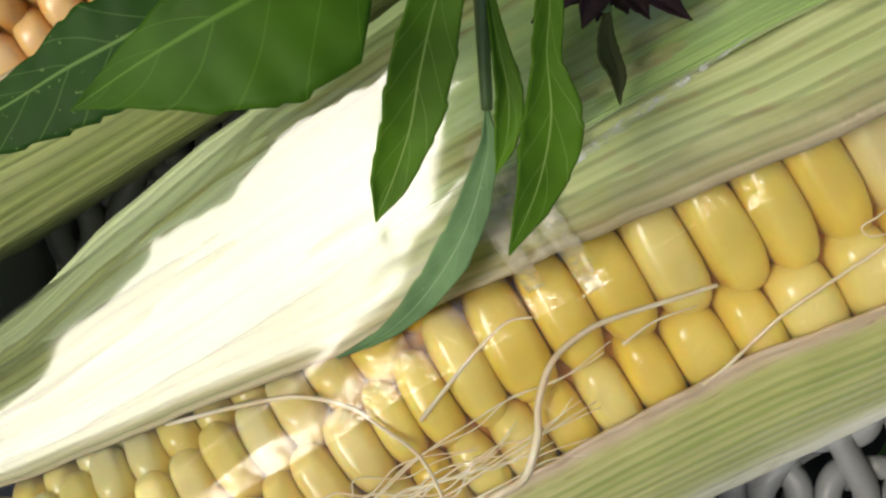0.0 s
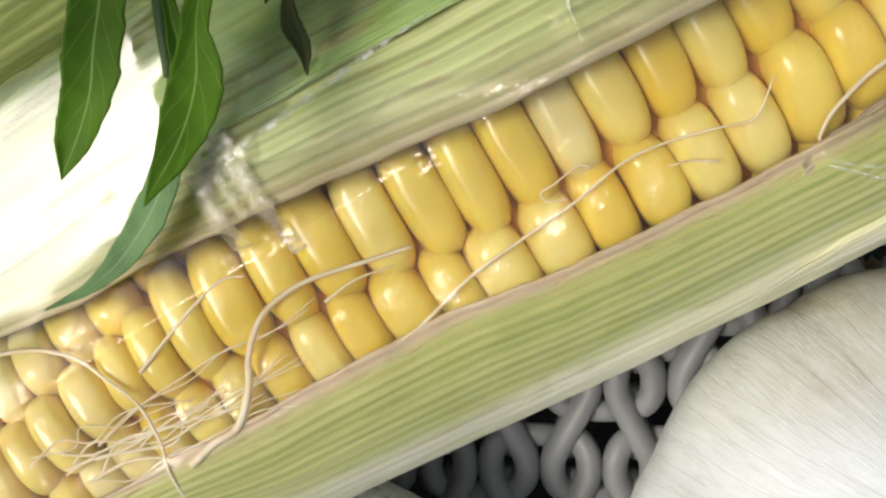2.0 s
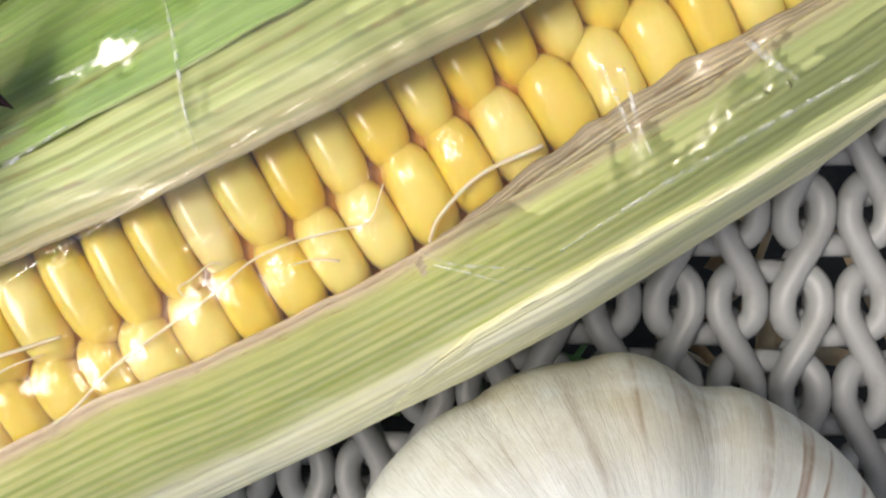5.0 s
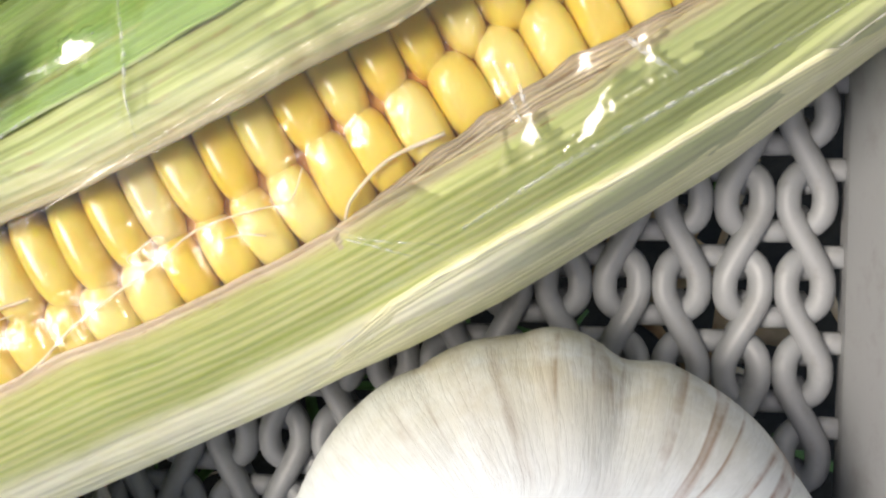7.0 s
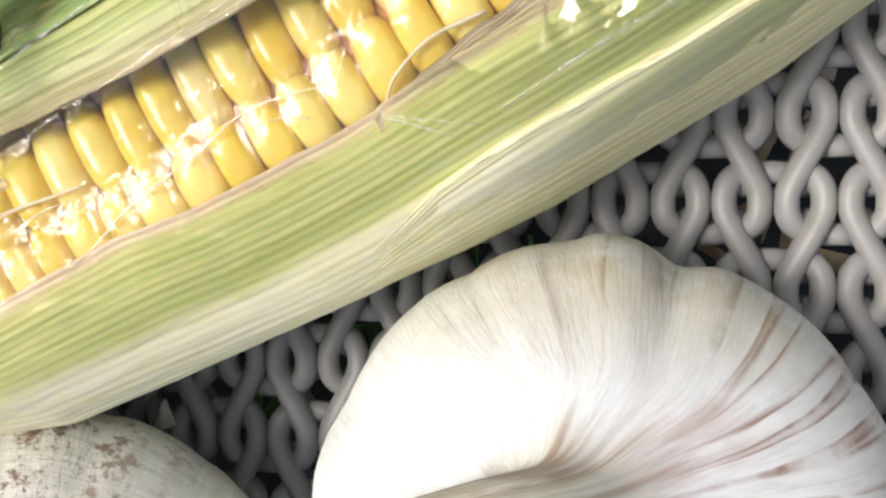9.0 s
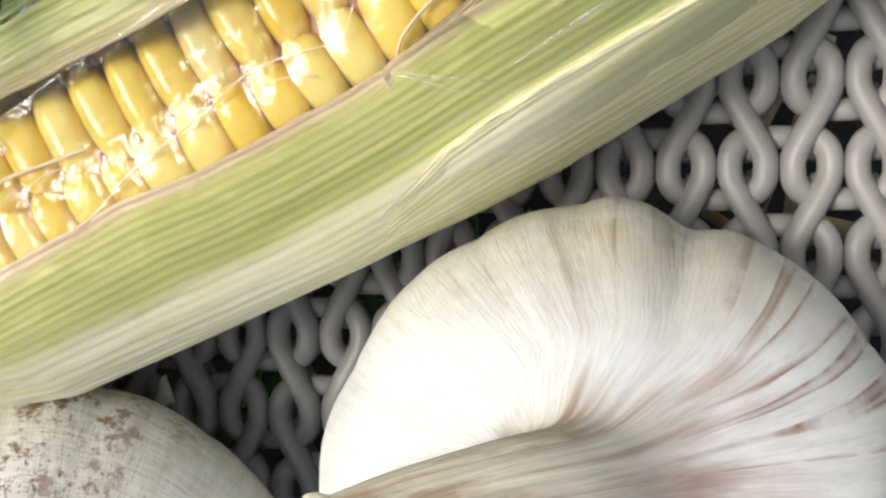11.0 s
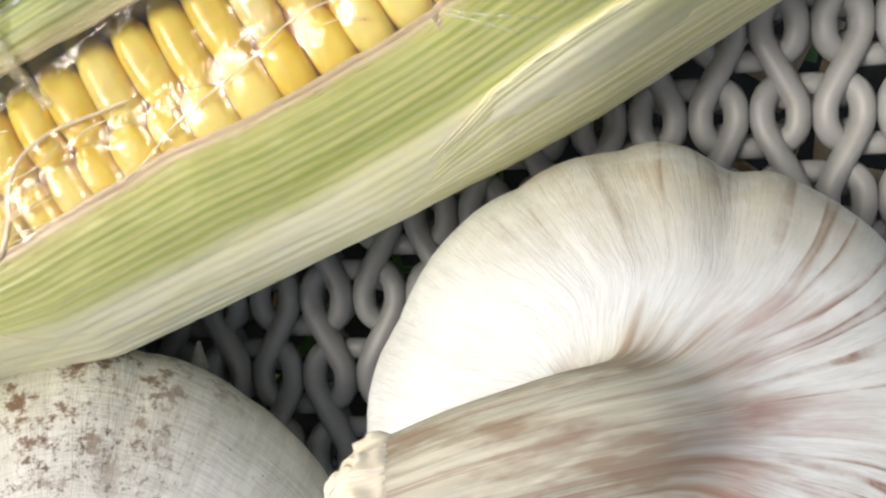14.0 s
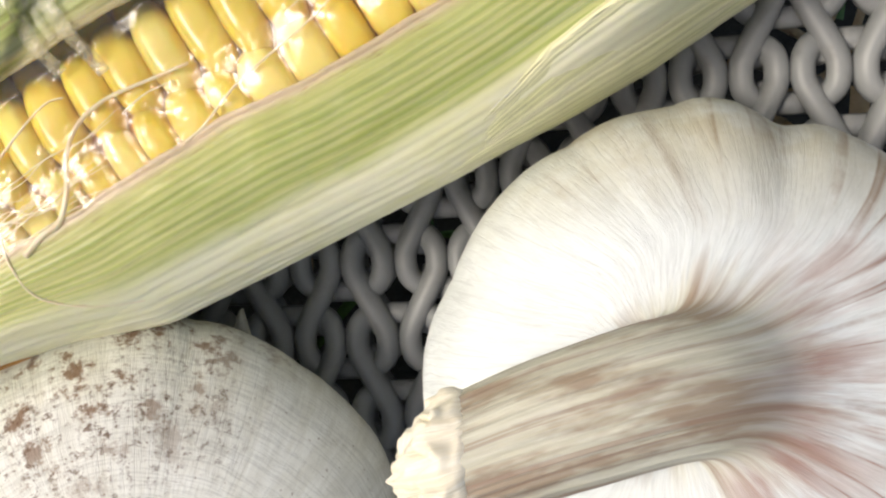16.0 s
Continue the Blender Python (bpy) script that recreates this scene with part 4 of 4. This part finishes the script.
LEAF = leaf_material("basil_leaf", (0.12, 0.27, 0.014), (0.33, 0.49, 0.11), 0.0)
LEAF_BROAD = leaf_material("broad_basil_leaf", (0.068, 0.185, 0.006), (0.15, 0.31, 0.035), 0.0)
LEAF_DARK = leaf_material("dark_basil_leaf", (0.03, 0.105, 0.008), (0.20, 0.35, 0.08), 0.7)
LEAF_UNDER = leaf_material("pale_leaf_underside", (0.24, 0.42, 0.17), (0.36, 0.52, 0.27), 0.3)
LEAF_DRY = leaf_material("withered_leaf", (0.10, 0.12, 0.035), (0.025, 0.022, 0.014), 0.2)
BRACT = leaf_material("purple_bract", (0.036, 0.018, 0.020), (0.07, 0.04, 0.035), 0.1)
STALK, n, l, b = material("basil_stalk", 0.45)
l.new(ramp(n, l, noise_tex(n, l, coords(n, l, "Object", (1, 1, 1)), 250), [(0.35, (0.06, 0.12, 0.03)), (0.7, (0.10, 0.16, 0.05))]), b.inputs["Base Color"])


def leaf_mesh(name, rib, left, right, mat, across=(0, 0, 1), cup=0.18, tooth=0.06, seed=0):
    """A leaf from tip to base along rib; left and right give its half-widths on each side of the midrib."""
    line = smooth_line(rib, 12)
    n_pts, cols = len(line), 17
    facing = Vector(across).normalized()
    way, verts, uvs = 0.0, [], []
    for i, p in enumerate(line):
        t = (line[min(i + 1, n_pts - 1)] - line[max(i - 1, 0)]).normalized()
        side = t.cross(facing).normalized()
        up = side.cross(t)
        s = i / (n_pts - 1)
        way += (p - line[i - 1]).length if i else 0
        for j in range(cols):
            x = j / (cols - 1) * 2 - 1
            prof = right if x > 0 else left
            saw = (s * 7.5 + 0.6 * noise.noise(Vector((s * 5, seed, x)))) % 1.0
            w = lerp_table(s, np.linspace(0, 1, len(prof)), prof) * (1 + tooth * (1.6 * saw - 0.8) * abs(x) ** 3)
            lift = cup * w * x * x + 0.05 * min(w, 2.6) * math.sin(way * 1.65 - abs(x) * 2.2) * abs(x) + 0.25 * noise.noise(Vector((s * 4, x * 1.2, seed)))
            verts.append(p + side * (w * x) + up * lift)
            uvs.append((x, way))
    faces = [(i * cols + j, i * cols + j + 1, (i + 1) * cols + j + 1, (i + 1) * cols + j) for i in range(n_pts - 1) for j in range(cols - 1)]
    return mesh_from(name, verts, faces, mat, uvs)


def add_leaf(sprig, name, me, label=""):
    ob = part(name, me, sprig, label)
    sol = ob.modifiers.new("thickness", "SOLIDIFY")
    sol.thickness, sol.offset = 0.22 * U, 0
    return ob


def build_basil():
    sprig = tagged(new("basil_sprig"), "sprig of fresh green basil with dark purple bracts lying on corn", "basil")
    part("stem", tube("stem", [(-18.6, 14.5, 60), (-19.0, 21, 62.5), (-19.2, 27, 64), (-18, 34, 64), (-13, 42, 62), (-4, 56, 58)], (0.55, 1.1), STALK, 10, 6), sprig)
    part("stem", tube("stem", [(-7.2, 23.8, 57.8), (-8, 28, 59), (-10.5, 34, 60.5), (-13, 42, 62)], (0.5, 0.9), STALK, 8, 6), sprig)
    part("stem", tube("stem", [(-27, 23.4, 86), (-22, 29, 78), (-18, 34, 64)], (0.5, 0.7), STALK, 8, 6), sprig)
    part("stem", tube("stem", [(-39, 26, 67), (-30, 31, 66), (-18, 34, 64)], (0.5, 0.7), STALK, 8, 6), sprig)
    add_leaf(sprig, "leaf", leaf_mesh("leaf", [(-49, 11.9, 84), (-43.5, 14.8, 86.5), (-38, 17.6, 88), (-32.5, 20.5, 88), (-27, 23.4, 86)],
                                      [0, 1.4, 2.8, 3.8, 3.4, 0.2], [0, 2.8, 5.9, 7.9, 7.2, 0.2], LEAF_BROAD, cup=0.05, tooth=0.03, seed=1), "broad glossy green leaf")
    add_leaf(sprig, "leaf", leaf_mesh("leaf", [(-70, 10.5, 62), (-61, 14.5, 65), (-55, 17.6, 66.5), (-48.7, 20.6, 67.5), (-39, 26, 67)],
                                      [0, 2.0, 2.4, 4.2, 3.8, 0.2], [0, 3.8, 5.0, 5.6, 4.6, 0.2], LEAF_DARK, cup=0.05, seed=2), "dark green leaf with a nibbled edge")
    add_leaf(sprig, "leaf", leaf_mesh("leaf", [(-28.8, 4.2, 61), (-27.2, 8, 61.5), (-25.6, 12.6, 62.5), (-24.5, 18, 64.5), (-22.6, 25, 66), (-18.8, 33, 64.2)],
                                      [0, 1.9, 2.5, 2.9, 2.6, 1.9, 0.2], [0, 1.4, 2.1, 2.9, 2.9, 1.9, 0.2], LEAF, cup=0.3, seed=3), "narrow drooping green leaf")
    add_leaf(sprig, "leaf", leaf_mesh("leaf", [(-17.8, 8.5, 60), (-16.9, 11.5, 61), (-16.7, 15.5, 62), (-17.6, 20, 63), (-19.0, 27, 64.2)],
                                      [0, 0.9, 1.3, 1.1, 0.6, 0.2], [0, 0.8, 1.3, 1.2, 0.6, 0.2], LEAF, cup=0.5, seed=4), "small folded green leaf")
    add_leaf(sprig, "leaf", leaf_mesh("leaf", [(-17.4, 1.3, 74), (-14.9, 7, 72), (-13.7, 12.5, 70.5), (-13.9, 18, 69.5), (-13.8, 25, 68), (-17.6, 34.4, 64.3)],
                                      [0, 1.5, 2.4, 2.3, 1.3, 1.3, 0.8, 0.2], [0, 1.6, 2.6, 2.6, 1.2, 1.2, 0.8, 0.2], LEAF, cup=0.3, seed=5), "long twisted green leaf")
    add_leaf(sprig, "leaf", leaf_mesh("leaf", [(-33.3, -9.1, 52.5), (-28, -6.3, 52.5), (-23.8, -2.0, 53.6), (-20.4, 3.8, 55), (-18.5, 10.5, 58), (-18.6, 14.5, 60)],
                                      [0, 0.7, 1.5, 2.0, 1.7, 0.9, 0.2], [0, 0.6, 1.3, 1.8, 1.5, 0.8, 0.2], LEAF_UNDER, cup=0.15, seed=6), "pale grey-green leaf showing its underside")
    add_leaf(sprig, "leaf", leaf_mesh("leaf", [(-5.5, 15.5, 54.6), (-5.8, 18.3, 55.3), (-6.9, 20.8, 56.4), (-7.2, 23.8, 57.8)],
                                      [0, 0.6, 1.0, 1.3, 0.9, 0.3], [0, 0.5, 0.8, 0.9, 0.6, 0.3], LEAF_DRY, cup=0.5, seed=7), "withered dark leaf curled at the edge")
    rng = random.Random(11)
    for tx, ty in ((1.0, 23.2), (-3.0, 23.4), (-5.0, 24.0), (-8.0, 23.2), (-0.8, 27.6), (-2.2, 30.6), (-14.2, 23.0), (-11.0, 24.6), (-13.5, 28.5), (-4, 34), (-9.5, 22.4), (-12.6, 32)):
        cx, cy, cz = -7.6 + rng.uniform(-0.6, 0.6), 28.2 + rng.uniform(-0.5, 0.8), 58.6 + rng.uniform(-0.4, 0.8)
        tip, base = Vector((tx, ty, 56.4 + rng.uniform(-0.6, 1.2))), Vector((cx, cy, cz))
        midway = (tip + base) / 2 + Vector((0, 0, 0.9))
        add_leaf(sprig, "bract", leaf_mesh("bract", [tip, midway, base], [0, 0.9, 1.5, 1.2, 0.4], [0, 0.9, 1.5, 1.2, 0.4], BRACT, cup=0.35, seed=rng.randint(0, 99)), "dark purple pointed bract")


build_basil()

# ---- cling film over the ear ----
FILM, n, l, b = material("clear_film", 0.1)
n.remove(b)
fre, tr, gl, ms = n.new("ShaderNodeFresnel"), n.new("ShaderNodeBsdfTransparent"), n.new("ShaderNodeBsdfGlossy"), n.new("ShaderNodeMixShader")
fre.inputs["IOR"].default_value = 1.72
# drawn smooth over most of the ear, misted towards its blunt end
uvw, along = n.new("ShaderNodeSeparateXYZ"), n.new("ShaderNodeMapRange")
l.new(coords(n, l, "UV", (1, 1, 1)), uvw.inputs[0])
for slot, val in zip(along.inputs[1:5], (-14.0, -36.0, 0.13, 0.25)):
    slot.default_value = val
l.new(uvw.outputs[0], along.inputs[0])
l.new(along.outputs[0], gl.inputs["Roughness"])
tr.inputs[0].default_value = (0.985, 0.985, 0.985, 1)
# crackled where it clings to the kernels
open_rows, past, below = (n.new("ShaderNodeMapRange") for _ in range(3))
for node, src, vals in ((open_rows, 1, (9.0, 4.5, 0.0, 1.0)), (past, 0, (-44.0, -34.0, 0.0, 1.0)), (below, 1, (-17.0, -14.0, 0.0, 1.0))):
    for slot, val in zip(node.inputs[1:5], vals):
        slot.default_value = val
    l.new(uvw.outputs[src], node.inputs[0])
cling = n.new("ShaderNodeMath")
cling.operation = "MULTIPLY"
l.new(open_rows.outputs[0], cling.inputs[0])
l.new(mix(n, l, 1.0, past.outputs[0], below.outputs[0], "MULTIPLY"), cling.inputs[1])
crackle = mix(n, l, 0.45, noise_tex(n, l, coords(n, l, "UV", (0.75, 0.5, 1)), 1.0, 2, 0.55), noise_tex(n, l, coords(n, l, "UV", (1.7, 1.2, 1)), 1.0, 2, 0.6))
wrinkle = n.new("ShaderNodeBump")
wrinkle.inputs["Distance"].default_value = 0.00017
l.new(crackle, wrinkle.inputs["Height"])
l.new(cling.outputs[0], wrinkle.inputs["Strength"])
l.new(wrinkle.outputs[0], gl.inputs["Normal"])
haze, both = n.new("ShaderNodeBsdfGlossy"), n.new("ShaderNodeMixShader")
haze.inputs["Roughness"].default_value = 0.45
both.inputs[0].default_value = 0.09
l.new(gl.outputs[0], both.inputs[1])
l.new(haze.outputs[0], both.inputs[2])
l.new(fre.outputs[0], ms.inputs[0])
l.new(tr.outputs[0], ms.inputs[1])
l.new(both.outputs[0], ms.inputs[2])
l.new(ms.outputs[0], n["Material Output"].inputs[0])
# pale colour and broken alpha paint sparkle onto the clear film's folds
FILM_FOLD_GLINT, n, l, b = material("glint_coloured_fold", 0.22)
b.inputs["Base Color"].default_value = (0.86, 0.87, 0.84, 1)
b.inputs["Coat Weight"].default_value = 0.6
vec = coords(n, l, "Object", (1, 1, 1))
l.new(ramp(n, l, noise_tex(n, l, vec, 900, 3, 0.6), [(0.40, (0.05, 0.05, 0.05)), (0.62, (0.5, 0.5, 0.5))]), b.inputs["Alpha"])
bump(n, l, b, noise_tex(n, l, vec, 1400, 2), 0.6, 0.0005)
FILM_LINE = ((-27.5, -5.4), (-26.5, -4.4), (-25.0, -2.8), (-22, -0.8), (-14, 2.2), (-7, 3.4), (-3, 4.6), (1.0, 8.0), (2.6, 8.7), (10, 6.5), (20, 2.6), (31, -5.0), (38.5, -10.5), (41.5, -20))


CREASES = (  # fold lines of the film: along, across; height
    (((33.8, 22.9), (32, 17.7), (30.6, 13.2), (28.8, 8), (27.9, 2.5)), 0.6),
    (((18.5, 20), (25.8, 22.6), (33, 21.5)), 0.4),
    (((72.5, -9.9), (72.3, -13.3), (71.8, -20)), 0.7),
    (((72, -12.3), (67.4, -21.9)), 0.6),
    (((74.4, -11.3), (73.4, -16.9), (73.1, -21.2), (74.5, -24.6)), 0.6),
    (((88.3, -15.3), (92.4, -22.6)), 0.7),
    (((-6.6, 13.6), (13, 15)), 0.4),
    (((-7, 15.3), (11, 9.8)), 0.4),
    (((44.5, -17.5), (47.5, -21), (55.5, -26.0)), 0.4),
    (((45.0, -19.5), (52.0, -26.0)), 0.35),
    (((46.0, -16.5), (48.5, -20.5)), 0.4),
    (((59, -25.6), (90, -25.2), (123, -25.0)), 0.5),
)
# flat facets of the film between folds: along, across, half sizes, slopes
FACETS = (
    (-8, 3, 2.6, 1.6, 0.354, -0.158), (9.3, 1.6, 1.7, 1.2, 0.441, -0.152),
    (25.5, 20.8, 5.5, 2.4, 0.251, 0.104), (81.5, -21.6, 5, 2.4, 0.414, 0.006), (72.2, -19, 2, 5, 0.377, 0.016), (90, -18, 1.6, 4, 0.443, -0.011), (82.5, -15.8, 2.8, 1.8, 0.418, 0.026),
    (4.8, 19.4, 2.2, 1.6, 0.161, 0.126),
)


# doubled folds, coloured whitish to imitate glints: along and across, height over the sheet, half width
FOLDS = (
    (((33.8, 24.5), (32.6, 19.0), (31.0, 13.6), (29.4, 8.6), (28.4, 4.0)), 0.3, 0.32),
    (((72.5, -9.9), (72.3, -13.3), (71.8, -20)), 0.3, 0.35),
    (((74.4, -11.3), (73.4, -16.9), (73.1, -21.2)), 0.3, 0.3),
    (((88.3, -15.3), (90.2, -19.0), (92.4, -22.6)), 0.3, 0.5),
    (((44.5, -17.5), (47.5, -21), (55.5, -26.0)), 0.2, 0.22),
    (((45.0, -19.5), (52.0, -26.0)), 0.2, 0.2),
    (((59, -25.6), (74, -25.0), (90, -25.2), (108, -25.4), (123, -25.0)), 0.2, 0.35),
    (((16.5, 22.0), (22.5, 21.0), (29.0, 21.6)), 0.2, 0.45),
    # strip added to imitate a broken line of glints
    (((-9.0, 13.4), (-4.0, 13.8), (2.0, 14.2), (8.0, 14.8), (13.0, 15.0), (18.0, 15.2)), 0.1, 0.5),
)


def crease(u, v):
    h = 0.0
    for pts, high in CREASES:
        for (a, b2), (c, d) in zip(pts, pts[1:]):
            t = max(0.0, min(1.0, ((u - a) * (c - a) + (v - b2) * (d - b2)) / ((c - a) ** 2 + (d - b2) ** 2)))
            far = math.hypot(u - a - t * (c - a), v - b2 - t * (d - b2))
            if far < 3:
                h = max(h, high * math.exp(-((far / 0.55) ** 1.2)))
    return h


def clinging(u, v):
    """The film's swell over each kernel of the two open rows."""
    low, h = lerp_table(u, *VALLEY), 0.0
    for marks, mid, high in ((ROW_A, low + 5.0, 0.5), (ROW_B, low - 5.5, 0.6)):
        i = int(np.searchsorted(marks, u))
        if 0 < i < len(marks):
            f = (u - marks[i - 1]) / (marks[i] - marks[i - 1])
            h += high * math.sin(math.pi * f) ** 1.4 * math.exp(-(((v - mid) / 3.4) ** 2))
    return h


def film_rise(v):
    return lerp_table(v, [p[0] for p in FILM_LINE], [p[1] for p in FILM_LINE])


def build_film():
    def point(s, t):
        u = -95 + 230 * s
        k = t * (len(FILM_LINE) - 1)
        i = min(int(k), len(FILM_LINE) - 2)
        f = k - i
        v = FILM_LINE[i][0] + (FILM_LINE[i + 1][0] - FILM_LINE[i][0]) * f
        z = FILM_LINE[i][1] + (FILM_LINE[i + 1][1] - FILM_LINE[i][1]) * f
        z = top(u) + z - max(0.0, z - 2.5) * lerp_table(u, (-60, -25), (0.85, 0.0))
        o = lerp_table(u, (-95, -60, -30, 0, 60, 135), (0.78, 0.86, 0.95, 0.98, 1.03, 1.0))
        a, b2 = u * 0.5 + v * 0.87, v * 0.5 - u * 0.87
        fold = (1 - abs(noise.noise(Vector((a * 0.03, b2 * 0.09, 3.0))))) ** 5 * 0.35 + (1 - abs(noise.noise(Vector((a * 0.10, b2 * 0.03, 8.0))))) ** 8 * 0.35
        soft = 0.35 * fbm(u * 0.06, v * 0.08, 21)
        z += fold + soft - 0.2
        # drawn tight and smooth over the blunt end of the husk
        k = max(0.0, 1 - ((u + 46) / 56) ** 2) * max(0.0, 1 - ((v - 21.0 - 0.12 * (u + 50)) / 15.5) ** 2) * (1 + 0.3 * fbm(u * 0.1, v * 0.2, 35))
        k = min(1.0, max(0.0, 1.7 * k))
        k = k * k * (3 - 2 * k)
        bend = 0.0
        if k > 0:
            bend = max(0.0, upper_section(u)[0][0] + 2.5 - v * o)
        tight = 44.6 + 0.115 * (u + 55) + 0.0018 * (u + 55) ** 2 - 0.06 * (v - 16) + 0.001 * (v - 20) ** 2 + 0.02 * fbm(u * 0.14, v * 0.25, 31) - 0.11 * bend * bend
        z += (tight - z) * k
        crisp = (0.13 * (1 - abs(noise.noise(Vector((u * 0.55, v * 0.4, 4.0))))) ** 4 + 0.09 * noise.noise(Vector((u * 1.3, v * 1.5, 14.0)))) * max(0, 1 - abs(v + 4) / 16) * (1 - min(1, k))
        z += crisp + crease(u, v) + clinging(u, v * o) * (1 - 0.8 * k)
        for fu, fv, hu, hv, su, sv in FACETS:
            du, dv = u - fu, v * o - fv
            if abs(du) < 2 * hu and abs(dv) < 2 * hv:
                turn = math.atan2(dv / hv, du / hu)
                rag = 0.7 * noise.noise(Vector((math.cos(turn) * 2.4, math.sin(turn) * 2.4, fu))) + 0.5 * noise.noise(Vector((u * 1.1, v * 1.2, fv)))
                w = max(0.0, min(1.0, (1.15 - math.sqrt((du / hu) ** 2 + (dv / hv) ** 2) + rag) * 1.7))
                w = w * w * (3 - 2 * w)
                plane = top(fu) + film_rise(fv / o) + 0.4 + su * du + sv * dv + 0.10 * noise.noise(Vector((u * 1.0, v * 1.0, 2.0))) + 0.05 * noise.noise(Vector((u * 2.3, v * 2.3, 6.0)))
                z += (plane - z) * w
        return ear_to_plan(u, v * o, z), (u, v)
    film = tagged(new("cling_film"), "clear crinkled cling film wrapped over the corn ear", "film")
    part("sheet", grid_sheet("sheet", 520, 200, point, FILM), film).visible_shadow = False
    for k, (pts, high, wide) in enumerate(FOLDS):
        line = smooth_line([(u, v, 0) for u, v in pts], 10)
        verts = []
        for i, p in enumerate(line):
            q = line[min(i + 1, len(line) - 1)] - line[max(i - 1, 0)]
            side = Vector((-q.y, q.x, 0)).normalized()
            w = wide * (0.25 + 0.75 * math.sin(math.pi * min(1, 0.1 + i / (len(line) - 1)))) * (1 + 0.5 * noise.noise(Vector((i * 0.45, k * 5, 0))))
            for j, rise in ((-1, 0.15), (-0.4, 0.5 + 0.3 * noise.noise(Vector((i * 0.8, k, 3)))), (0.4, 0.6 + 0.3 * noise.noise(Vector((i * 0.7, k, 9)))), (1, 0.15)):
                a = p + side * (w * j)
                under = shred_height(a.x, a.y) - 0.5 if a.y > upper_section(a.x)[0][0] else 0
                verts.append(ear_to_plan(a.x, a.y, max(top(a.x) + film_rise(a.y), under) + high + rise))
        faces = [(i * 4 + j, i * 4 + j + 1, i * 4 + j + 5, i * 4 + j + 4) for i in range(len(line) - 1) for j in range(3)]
        part("fold", mesh_from("fold", verts, faces, FILM_FOLD_GLINT), film, "whitish film fold with glints put into its colour").visible_shadow = False


build_film()
